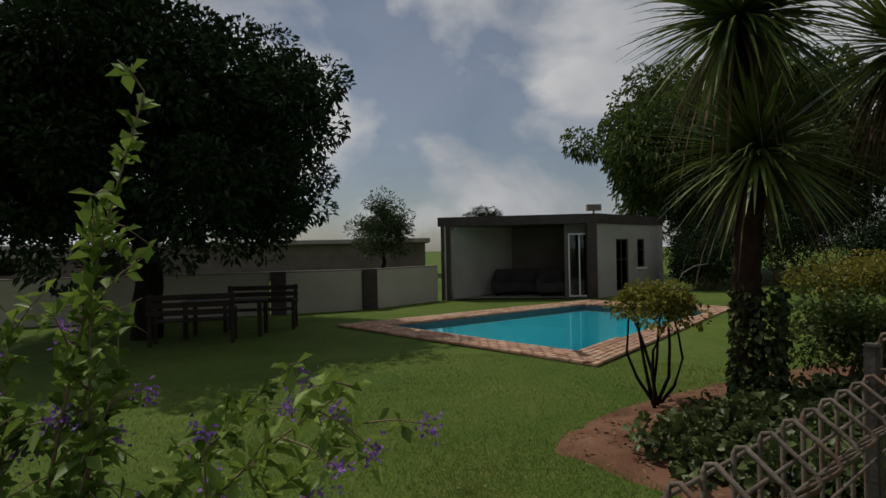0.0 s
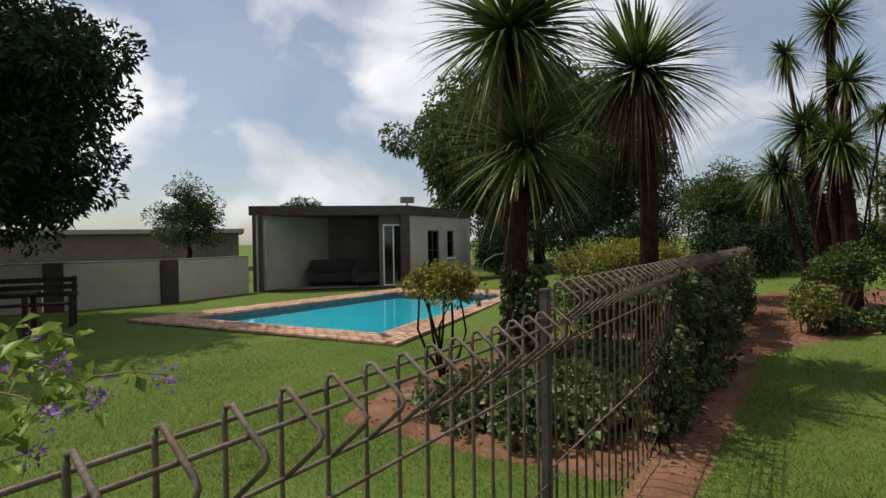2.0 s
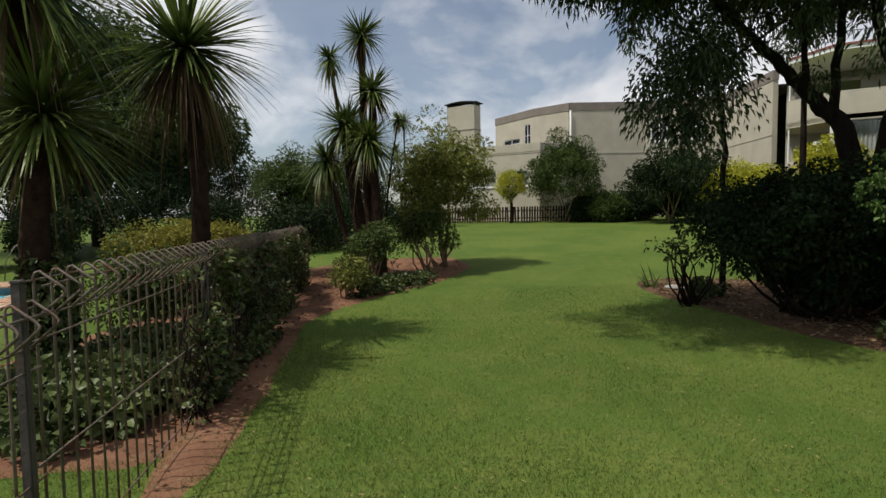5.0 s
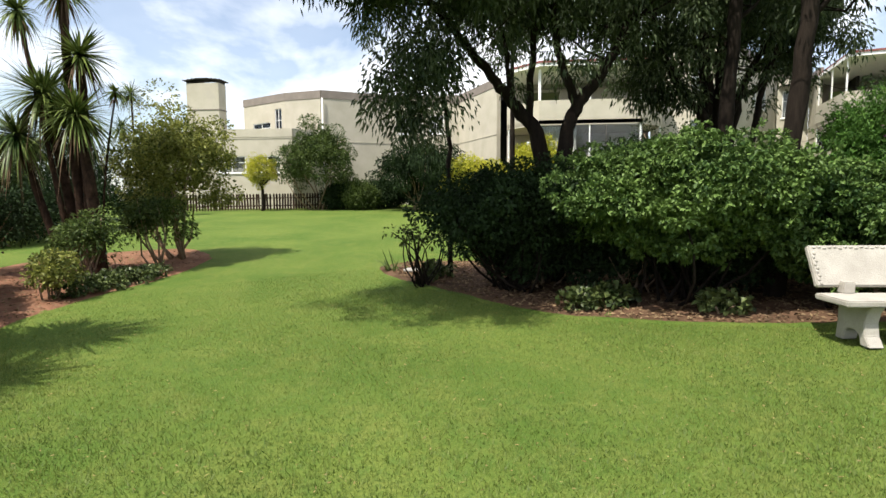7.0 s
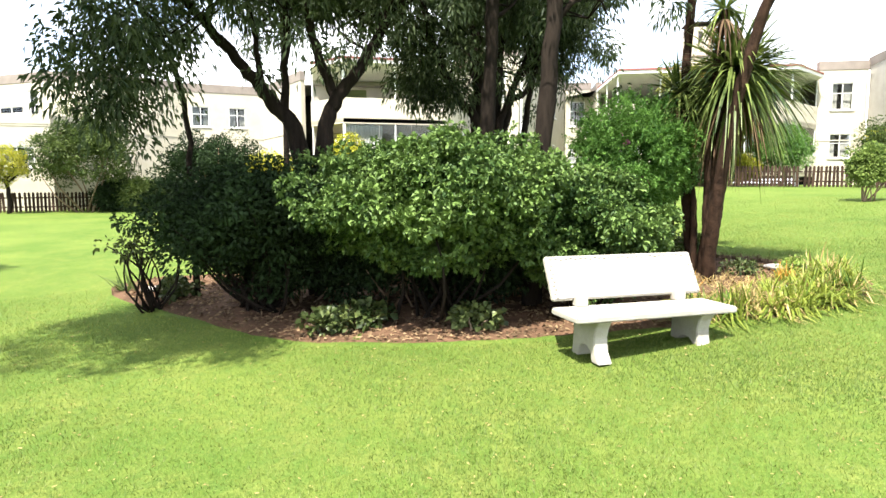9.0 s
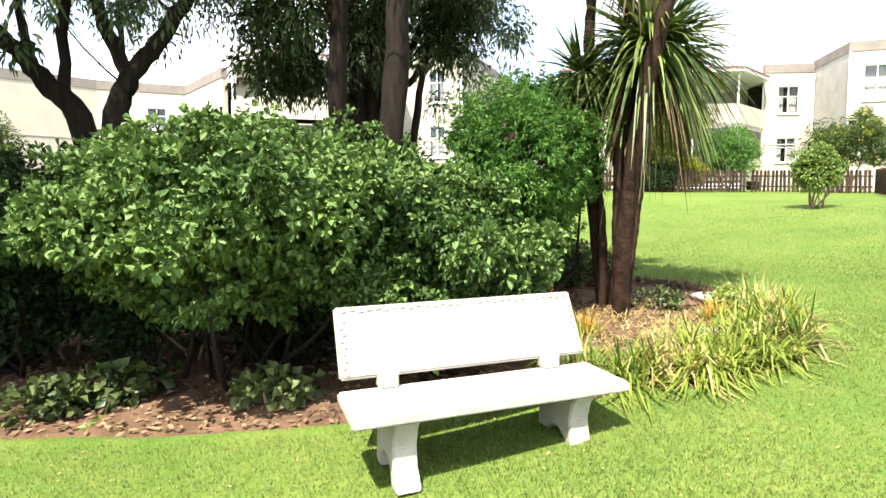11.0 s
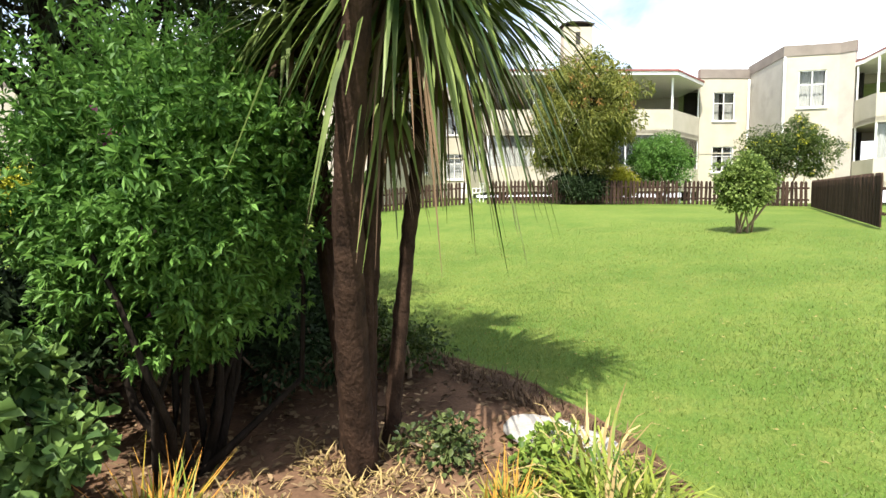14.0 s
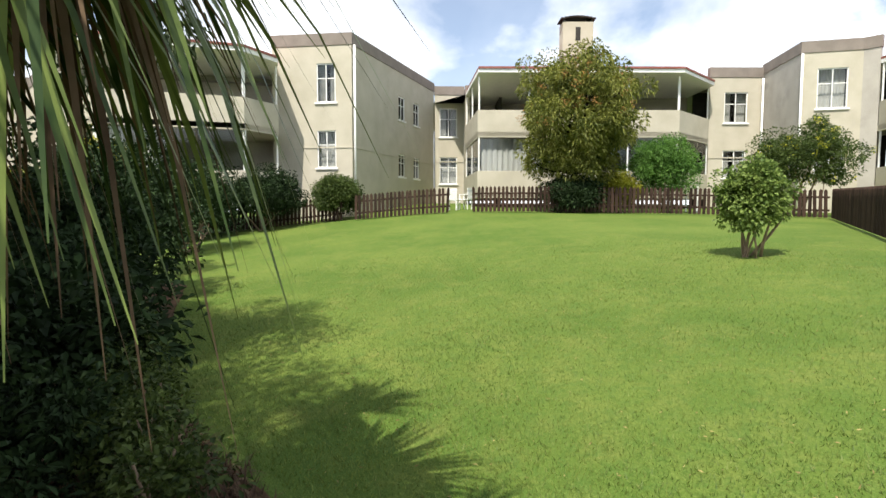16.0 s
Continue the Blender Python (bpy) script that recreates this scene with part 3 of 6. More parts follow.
def bed(name, outline, mat, label, rise=0.05, seed=1, lip=False):
    """A planting bed: a low uneven mound of soil inside a closed smooth outline."""
    rng = np.random.default_rng(seed)
    pts = [Vector(p) for p in outline]
    n = len(pts)
    ring = []
    for i in range(n):
        p0, p1, p2, p3 = pts[i - 1], pts[i], pts[(i + 1) % n], pts[(i + 2) % n]
        for k in range(8):
            s = k / 8
            ring.append(0.5 * ((2 * p1) + (p2 - p0) * s + (2 * p0 - 5 * p1 + 4 * p2 - p3) * s * s + (3 * p1 - p0 - 3 * p2 + p3) * s ** 3))
    k = len(ring)
    area = sum(ring[i].x * ring[(i + 1) % k].y - ring[(i + 1) % k].x * ring[i].y for i in range(k))
    out = []
    for i in range(k):
        d = (ring[(i + 1) % k] - ring[i - 1]).normalized()
        out.append(Vector((d.y, -d.x)) * (1 if area > 0 else -1))
    rim = [p + o * (0.05 * noise.noise((p.x * 2.3, p.y * 2.3, seed)) + 0.03 * noise.noise((p.x * 8, p.y * 8, seed))) for p, o in zip(ring, out)]
    plane, heights = [], []
    for off, h in ((0.16, -0.02), (0.05, 0.0), (0.0, 0.008), (-0.1, 0.02)):
        for p, o in zip(rim, out):
            plane.append(p + o * off)
            heights.append(h + (0.004 * rng.normal() if h > 0 else 0))
    xs, ys = [p.x for p in ring], [p.y for p in ring]
    poly = [tuple(p) for p in ring]
    for gx in np.arange(min(xs), max(xs), 0.22):
        for gy in np.arange(min(ys), max(ys), 0.22):
            x, y = gx + rng.normal() * 0.04, gy + rng.normal() * 0.04
            if all(in_outline(poly, x + sx, y + sy) for sx, sy in ((0.2, 0), (-0.2, 0), (0, 0.2), (0, -0.2))):
                plane.append(Vector((x, y)))
                heights.append(rise + 0.014 * rng.normal())
    vs, es, fs, ov, oe, of = delaunay_2d_cdt(plane, [(i, (i + 1) % k) for i in range(k)], [], 1, 1e-5)
    bm = bmesh.new()
    made = []
    for v, src in zip(vs, ov):
        made.append(bm.verts.new((v.x, v.y, gz(v.x, v.y) + (heights[src[0]] if src else 0.0))))
    for f in fs:
        bm.faces.new([made[i] for i in f])
    bmesh.ops.recalc_face_normals(bm, faces=bm.faces[:])
    if bm.faces[:] and sum(f.normal.z for f in bm.faces) < 0:
        bmesh.ops.reverse_faces(bm, faces=bm.faces[:])
    if lip:
        # the cut turf standing proud round the bed
        lb = bmesh.new()
        prof = ((0.26, -0.03), (0.1, 0.004), (0.02, 0.022), (0.0, 0.014), (-0.02, -0.03))
        loops = []
        for off, h in prof:
            row = []
            for p, o in zip(rim, out):
                q = p + o * off
                row.append(lb.verts.new((q.x, q.y, gz(q.x, q.y) + h + 0.006 * rng.normal())))
            loops.append(row)
        for a, b in zip(loops, loops[1:]):
            for i in range(len(ring)):
                j = (i + 1) % len(ring)
                f = lb.faces.new((a[i], b[i], b[j], a[j]))
                f.material_index = 1 if b is loops[-1] or b is loops[-2] else 0
        bmesh.ops.recalc_face_normals(lb, faces=lb.faces[:])
        e = part("trim_turf_edge", lb, M_LAWN, None, "", True)
        e.data.materials.append(M_SOIL)
        tagged(e, "cut turf edge round the island bed", "turf edge", "", "structure")
    ob = part(name, bm, mat, None, "", True)
    return tagged(ob, label, "flower bed", "", "structure")


BED_POOL = [(1.0, 4.45), (1.2, 4.05), (1.65, 3.45), (2.1, 2.95), (2.55, 2.62), (3.5, 3.38), (5.2, 4.8), (7.1, 6.4), (7.6, 7.8), (6.0, 7.6), (4.4, 6.9), (2.9, 6.1), (1.75, 5.35)]
bed("planting_bed_pool", BED_POOL, M_RED, "red earth bed under palms along the pool fence", 0.03, 2)
BED_PATH = [(2.1, 2.08), (2.4, 2.12), (3.5, 2.9), (4.75, 3.88), (6.35, 5.0), (8.3, 5.35), (9.6, 5.3), (11.3, 5.55), (13.0, 6.0), (14.5, 7.6), (13.0, 9.5), (10.8, 9.6), (8.5, 7.55), (6.0, 5.45), (3.8, 3.62)]
bed("planting_bed_path", BED_PATH, M_RED, "bare red earth strip beside the fence", 0.03, 3)
BED_ISLAND = [(6.28, -7.35), (6.72, -8.28), (7.6, -8.75), (9.2, -8.6), (10.6, -8.05), (12.6, -7.45), (15.5, -7.2), (18.3, -6.9), (18.6, -5.2), (15.0, -3.6), (12.9, -2.0), (12.3, 1.0), (11.0, 1.3), (9.2, -0.2), (7.7, -1.6), (7.15, -3.2), (6.9, -4.4), (6.62, -5.6), (6.4, -6.5)]
bed("planting_bed_island", BED_ISLAND, M_SOIL, "brown mulched island bed with bushes and trees", 0.03, 4, True)


# ---- the pool ----
def build_pool():
    p = thing("swimming_pool", (0, 0, 0), 0, "turquoise swimming pool with a dark tiled waterline", "swimming pool")
    top, deep = -0.13, -1.35
    n = 4
    bm = bmesh.new()
    lo = [bm.verts.new((v.x, v.y, deep)) for v in POOL_IN]
    hi = [bm.verts.new((v.x, v.y, top - 0.17)) for v in POOL_IN]
    bm.faces.new(lo)
    for i in range(n):
        bm.faces.new((lo[i], hi[i], hi[(i + 1) % n], lo[(i + 1) % n]))
    part("basin", bm, M_POOLWALL, p)
    bm = bmesh.new()
    a = [bm.verts.new((v.x, v.y, top - 0.17)) for v in POOL_IN]
    b = [bm.verts.new((v.x, v.y, top)) for v in POOL_IN]
    for i in range(n):
        bm.faces.new((a[i], b[i], b[(i + 1) % n], a[(i + 1) % n]))
    part("waterline_tile_band", bm, M_TILE, p, "dark blue-grey tile band")
    bm = bmesh.new()
    c = sum(POOL_IN, Vector((0, 0))) / 4
    bm.faces.new([bm.verts.new((*(c + (v - c) * 1.002), top - 0.075)) for v in POOL_IN])
    w = part("water", bm, M_WATER, p, "clear rippled water")
    w.visible_shadow = False


build_pool()


def build_pavers():
    pv = thing("pool_paving", (0, 0, 0), 0, "orange clay brick paving round the pool", "paving", "", "structure")
    base = bmesh.new()
    o = [base.verts.new((v.x, v.y, -0.128)) for v in POOL_OUT]
    q = [base.verts.new((v.x, v.y, -0.128)) for v in POOL_IN]
    for i in range(4):
        base.faces.new((o[i], o[(i + 1) % 4], q[(i + 1) % 4], q[i]))
    part("mortar_bed", base, M_SOIL, pv)
    unit_bm = box_bm((-0.105, -0.05, -0.02), (0.105, 0.05, 0.025), 0.008)
    me = bpy.data.meshes.new("brick")
    unit_bm.to_mesh(me)
    unit_bm.free()
    me.materials.append(M_PAVER)
    rng = np.random.default_rng(8)
    spots = []
    for i in range(4):
        a, b, c, d = POOL_OUT[i], POOL_OUT[(i + 1) % 4], POOL_IN[(i + 1) % 4], POOL_IN[i]
        ln = (b - a).length
        wide = ((d - a).length + (c - b).length) / 2
        inward = Vector((-(b - a).y, (b - a).x)).normalized()
        along = (b - a).normalized()
        rows = int(1.6 / 0.112)
        for r in range(rows):
            y = 0.056 + r * 0.112
            for k in range(int(ln / 0.222)):
                x = 0.111 + k * 0.222 + (0.111 if r % 2 else 0)
                pt = a + along * x + inward * y
                inn = inside(POOL_OUT, pt.x, pt.y) and not inside([POOL_IN[0] - 0.06 * Vector((0, 1)), POOL_IN[1] + Vector((0.06, 0)), POOL_IN[2] + Vector((0, 0.06)), POOL_IN[3] - Vector((0.06, 0))], pt.x, pt.y)
                # each side owns the bricks nearest its own edge
                dist = [abs((POOL_OUT[(j + 1) % 4] - POOL_OUT[j]).normalized().cross(pt - POOL_OUT[j])) for j in range(4)]
                if inn and min(dist) > dist[i] - 0.001:
                    spots.append((pt.x, pt.y, math.degrees(math.atan2(along.y, along.x)) + rng.normal() * 0.8, -0.118 + rng.normal() * 0.002))
    spots.sort(key=lambda s: s[0] ** 2 + s[1] ** 2)
    for x, y, r, z in spots[:300]:
        ob = new("brick", me)
        ob.matrix_basis = pose(x, y, z, 0, 0, r)
        ob.parent = pv
    vs, fs = [], []
    for x, y, r, z in spots[300:]:
        m = pose(x, y, z, 0, 0, r)
        k = len(vs)
        for co in ((-.105, -.05, -.02), (.105, -.05, -.02), (.105, .05, -.02), (-.105, .05, -.02), (-.1, -.045, .025), (.1, -.045, .025), (.1, .045, .025), (-.1, .045, .025)):
            vs.append(tuple(m @ Vector(co)))
        fs += [(k + 4, k + 5, k + 6, k + 7), (k, k + 1, k + 5, k + 4), (k + 1, k + 2, k + 6, k + 5), (k + 2, k + 3, k + 7, k + 6), (k + 3, k, k + 4, k + 7)]
    tagged(link_mesh("brick_field", vs, fs, M_PAVER2, pv), kind="stuff")


build_pavers()


# ---- the pool house ----
def build_pool_house():
    h = thing("pool_house", (0, 0, 0), 0, "flat-roofed grey plastered pool house with an open lounge", "building")
    z0 = -0.15
    fl, fr, br = Vector((0.0, 17.95)), Vector((4.92, 17.4)), Vector((8.25, 20.65))
    bl = fl + (br - fr)
    top = 2.25
    bm = bmesh.new()
    wall_pieces(bm, fr, br, z0, top, 0.2, [(1.25, 2.1, 0.02, 1.75), (2.75, 3.3, 0.75, 1.75)])
    part("side_wall", bm, M_GREY, h)
    m = wall_pieces(bmesh.new(), fr, br, 0, 1, 0.2, [])
    window_unit(h, m, 2.75, 3.3, 0.75, 1.75, 0.2, False, M_BROWN, 1, True)
    d = window_unit(h, m, 1.25, 2.1, -0.1, 1.75, 0.2, "full", M_BROWN, 2, False)
    d.name = "door"
    bm = bmesh.new()
    wall_pieces(bm, br, bl, z0, top, 0.2, [])
    part("back_wall", bm, M_GREY, h)
    bm = bmesh.new()
    wall_pieces(bm, bl, fl, z0, top, 0.2, [])
    part("end_wall", bm, M_GREY, h)
    # the lounge's rear wall, and the closed room with its sliding door
    rc, lc = fr + (br - fr) * 0.7, fl + (br - fr) * 0.7
    # brown-grey walls, with some of the lounge's shade put into the tone
    bm = bmesh.new()
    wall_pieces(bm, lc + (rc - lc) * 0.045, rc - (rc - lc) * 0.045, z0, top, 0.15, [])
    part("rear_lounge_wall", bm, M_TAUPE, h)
    back = (br - fr).normalized()
    a, b = fl + (fr - fl) * 0.76 + back * 0.35, fr + back * 0.35 - (fr - fl).normalized() * 0.3
    ln = (b - a).length
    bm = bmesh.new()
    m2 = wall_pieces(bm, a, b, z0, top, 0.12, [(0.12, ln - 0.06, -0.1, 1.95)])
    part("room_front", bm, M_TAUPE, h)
    s = window_unit(h, m2, 0.12, ln - 0.06, -0.1, 1.95, 0.12, False, M_TRIM, 2, False, 0.985)
    s.name = "sliding_door"
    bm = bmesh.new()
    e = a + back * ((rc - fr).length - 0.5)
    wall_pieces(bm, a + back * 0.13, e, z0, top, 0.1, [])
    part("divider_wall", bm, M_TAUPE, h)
    q = fl + (fr - fl).normalized() * 0.32 + back * 0.1
    Tubes().add([(q.x, q.y, z0), (q.x, q.y, top - 0.15), (q.x + 0.12, q.y + 0.02, top - 0.05)], 0.03, 8).link("downpipe", M_TRIM, h)
    for p, w in ((fl, 0.3), (fr, 0.3)):
        ang = math.degrees(math.atan2((fr - fl).y, (fr - fl).x))
        bm = box_bm((-w if p == fr else 0, 0, z0), (0 if p == fr else w, 0.34, top), 0.008, pose(p.x, p.y - 0.1, 0, 0, 0, ang))
        part("column", bm, M_BROWN, h, "dark brown corner column")
    bm = bmesh.new()
    e = 0.1
    c = (fl + br) / 2
    ring = [q + (q - c).normalized() * e for q in (fl, fr, br, bl)]
    lo = [bm.verts.new((v.x, v.y, top + 0.004)) for v in ring]
    hi = [bm.verts.new((v.x, v.y, top + 0.3)) for v in ring]
    bm.faces.new(lo[::-1]), bm.faces.new(hi)
    for i in range(4):
        bm.faces.new((lo[i], lo[(i + 1) % 4], hi[(i + 1) % 4], hi[i]))
    part("roof", bm, M_BROWN, h, "flat roof with a dark brown fascia")
    bm = bmesh.new()
    ring = [fl, fr, br, bl]
    bm.faces.new([bm.verts.new((v.x, v.y, -0.1)) for v in ring])
    part("floor_slab", bm, M_FASCIA, h)
    bm = bmesh.new()
    q = fr + (br - fr) * 0.1 + (fl - fr) * 0.05
    add_box(bm, (q.x - 0.25, q.y, top + 0.42), (q.x + 0.2, q.y + 0.2, top + 0.62)), add_box(bm, (q.x - 0.05, q.y + 0.08, top + 0.33), (q.x, q.y + 0.12, top + 0.43))
    part("roof_vent", bm, M_FASCIA, h)
    ang = math.degrees(math.atan2((fr - fl).y, (fr - fl).x))
    for k, (u, v, ln) in enumerate(((0.33, 0.34, 1.9), (0.6, 0.22, 0.9))):
        q = fl + (fr - fl) * u + (br - fr) * v
        s = thing("sofa", (q.x, q.y, -0.1), ang, "dark upholstered lounge sofa under the roof", "sofa", "lounge seats")
        part("seat", box_bm((-ln / 2, -0.4, 0.12), (ln / 2, 0.3, 0.45), 0.05), M_SOFA, s)
        part("backrest", box_bm((-ln / 2, 0.2, 0.3), (ln / 2, 0.42, 0.88), 0.06), M_SOFA, s)
        for x in (-ln / 2 - 0.1, ln / 2 - 0.08):
            part("armrest", box_bm((x, -0.4, 0.1), (x + 0.18, 0.42, 0.62), 0.05), M_SOFA, s)
        for x in (-ln / 2 + 0.1, ln / 2 - 0.1):
            part("leg", box_bm((x - 0.03, -0.3, 0), (x + 0.03, -0.24, 0.13)), M_WOOD, s)


build_pool_house()


# ---- the boundary wall beyond the pool ----
def build_boundary():
    w = thing("wall_boundary", (0, 0, 0), 0, "low cream plastered boundary wall with dark piers", "wall", "", "structure")
    line = [Vector(p) for p in ((-13.0, 12.3), (-8.6, 13.5), (-4.4, 14.75), (-2.05, 15.55), (0.0, 17.95))]
    for a, b in zip(line, line[1:]):
        d = (b - a).normalized()
        bm = bmesh.new()
        wall_pieces(bm, a + d * 0.2, b - d * 0.2, -0.2, 0.96, 0.2, [])
        part("panel", bm, M_PLASTER, w)
        bm = bmesh.new()
        wall_pieces(bm, a + d * 0.2, b - d * 0.2, 0.962, 1.0, 0.22, [])
        part("coping", bm, M_FASCIA, w)
    for p in line[:-1]:
        part("pier", box_bm((-0.2, -0.2, 0), (0.2, 0.2, 1.2), 0.01, pose(p.x, p.y + 0.1, -0.2, 0, 0, 17)), M_BROWN, w, "dark brown pier")
    for x, y, top, ln, rz in ((-16, 33, 2.2, 30, 3), (-24, 25, 1.7, 14, 12)):
        nb = thing("neighbouring_building", (x, y, -0.2), rz, "long low grey building beyond the boundary wall", "building", "buildings beyond the wall")
        bm = bmesh.new()
        wall_pieces(bm, (-ln / 2, 0), (ln / 2, 0), 0, top, 0.25, [(3, 5, 0.9, 1.7), (9, 11, 0.9, 1.7)])
        part("wall", bm, M_TAUPE, nb)
        part("roof", box_bm((-ln / 2 - 0.3, -0.4, top + 0.003), (ln / 2 + 0.3, 6, top + 0.25), 0.02), M_ROOF, nb)
        part("rear", box_bm((-ln / 2, 5.5, 0), (ln / 2, 5.8, top)), M_TAUPE, nb)


build_boundary()


# ---- the roll-top wire fence ----
POST = Vector((1.375, 1.58))
DIR_FAR, DIR_NEAR = Vector((0.773, 0.634)), Vector((-0.775, -0.632))


def wire_panel(start, way, length, top, bottom, name_label, step=0.125):
    p = thing("wire_fence_panel", (start.x, start.y, 0), math.degrees(math.atan2(way.y, way.x)), name_label, "fence", "pool fence panels")
    # out: towards the lawn side
    out = -1.0 if way.x > 0 else 1.0
    prof = [(0, bottom), (0, top - 0.02), (out * 0.006, top - 0.006), (out * 0.022, top), (out * 0.10, top - 0.062), (out * 0.112, top - 0.078), (out * 0.104, top - 0.095), (out * 0.012, top - 0.175)]
    tb = Tubes()
    tb.add([(0, y, z) for y, z in prof], 0.0058, 6)
    wire = tb.link("wire", M_WIRE, p)
    n = int(length / step)
    for i in range(n):
        w = wire if i == 0 else new("wire", wire.data)
        w.parent = p
        w.matrix_basis = pose(0.06 + i * step, 0, 0)
    for y, z in ((out * -0.008, top - 0.035), (out * 0.062, top - 0.05), (out * 0.009, top - 0.178), (out * 0.009, top - 0.265), (out * 0.007, (top + bottom) / 2 - 0.1), (out * 0.007, bottom + 0.06)):
        Tubes().add([(s, y, z) for s in np.linspace(0, length, 6)], 0.0048, 6).link("rail_wire", M_WIRE, p)
    return p


def fence_post(x, y, height):
    p = thing("fence_post", (x, y, gz(x, y)), 39, "weathered dark square steel fence post", "post", "pool fence posts")
    part("tube", box_bm((-0.018, -0.018, -0.1), (0.018, 0.018, height), 0.004), M_POST, p)
    part("cap", box_bm((-0.021, -0.021, height - 0.002), (0.021, 0.021, height + 0.01), 0.004), M_POST, p)


wire_panel(POST - DIR_NEAR * 0.1, DIR_NEAR, 2.55, 1.09, -0.1, "rusty brown roll-top wire panel, stepped lower")
s = POST.copy()
for i in range(4):
    wire_panel(s + DIR_FAR * 0.04, DIR_FAR, 2.4, 1.195 - 0.02 * (i > 1), -0.1, "rusty brown roll-top wire panel" + (" overgrown with creeper" if i else ""))
    fence_post(s.x, s.y, 1.31)
    s = s + DIR_FAR * 2.45
fence_post(s.x, s.y, 1.31)
near_end = POST + DIR_NEAR * 2.5
fence_post(near_end.x, near_end.y, 1.2)


def creeper():
    rng = np.random.default_rng(21)
    t = thing("fence_creeper", (POST.x, POST.y, gz(*POST)), 0, "leafy creeper covering the wire fence, half bare at its start", "creeper")
    n = 24000
    s = 1.3 + 8.4 * rng.uniform(0, 1, n) ** 0.8
    dens = np.clip((s - 1.7) / 0.9, 0.03, 1)
    keep = rng.uniform(0, 1, n) < dens
    zz = rng.uniform(0.0, 1.0, n) ** 0.9
    patch = np.sin(s * 2.9 + np.sin(zz * 5.0) * 1.4) + np.sin(s * 7.3 + zz * 6.1) + 1.1 * np.cos(zz * 8 + s * 1.7)
    keep &= patch > -0.35
    s, zz = s[keep], zz[keep]
    n = len(s)
    z = zz * (1.22 + 0.08 * np.sin(s * 3))
    off = rng.normal(scale=0.075, size=n)
    at = np.stack([DIR_FAR.x * s - DIR_FAR.y * off, DIR_FAR.y * s + DIR_FAR.x * off, z], 1)
    leaves("foliage", at, rng.normal(size=(n, 3)) + np.array([0.5, -0.6, -0.1]), 0.065, 0.05, L_IVY, t, "", rng)
    pick = rng.choice(n, n // 3, replace=False)
    leaves("dead_foliage", at[pick] + rng.normal(scale=0.04, size=(len(pick), 3)), rng.normal(size=(len(pick), 3)) - np.array([0, 0, 0.7]), 0.06, 0.035, L_PALMDRY, t, "dry brown dead leaves", rng)
    tb = Tubes()
    for i in range(150):
        s0 = 1.9 + 7.3 * rng.uniform()
        z1 = rng.uniform(0.5, 1.2)
        pts = [(DIR_FAR.x * (s0 + a) - DIR_FAR.y * o, DIR_FAR.y * (s0 + a) + DIR_FAR.x * o, zz) for a, o, zz in zip(np.cumsum(rng.normal(scale=0.07, size=6)), rng.normal(scale=0.05, size=6), np.linspace(0, z1, 6))]
        tb.add(pts, 0.007, 4)
    tagged(tb.link("stem", M_BARK, t), kind="stuff")


creeper()


# ---- the flats ----
def flats_wall(parent, pts, z0, z1, windows, mats=(), thick=0.25, band=None):
    """Walls along pts; windows: per wall a list of (s0, s1, za, zb, curtain)."""
    for k, ((a, b), wins) in enumerate(zip(zip(pts, pts[1:]), windows)):
        mat = mats[k] if k < len(mats) else M_PLASTER
        bm = bmesh.new()
        m = wall_pieces(bm, a, b, z0 - 1.6, z1, thick, [w[:4] for w in wins])
        part("wall", bm, mat, parent)
        ln = (Vector(b) - Vector(a)).length
        for sA, sB, za, zb, cur in wins:
            window_unit(parent, m, sA, sB, za, zb, thick, cur)
        bm = bmesh.new()
        add_box(bm, (-0.03, -0.03, z1 + 0.003), (ln + 0.03, thick + 0.02, z1 + 0.5), m)
        part("parapet", bm, band or M_FASCIA, parent, "plain parapet" if band else "taupe parapet band")
        bm = bmesh.new()
        zb = z0 + 3.0
        add_box(bm, (0, -0.025, zb), (ln, -0.002, zb + 0.06), m)
        part("string_course", bm, M_PLASTER, parent)
        # added dark sheet behind the windows, standing in for the rooms' shade
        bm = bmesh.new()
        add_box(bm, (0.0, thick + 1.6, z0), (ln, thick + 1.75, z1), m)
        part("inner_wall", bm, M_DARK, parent)


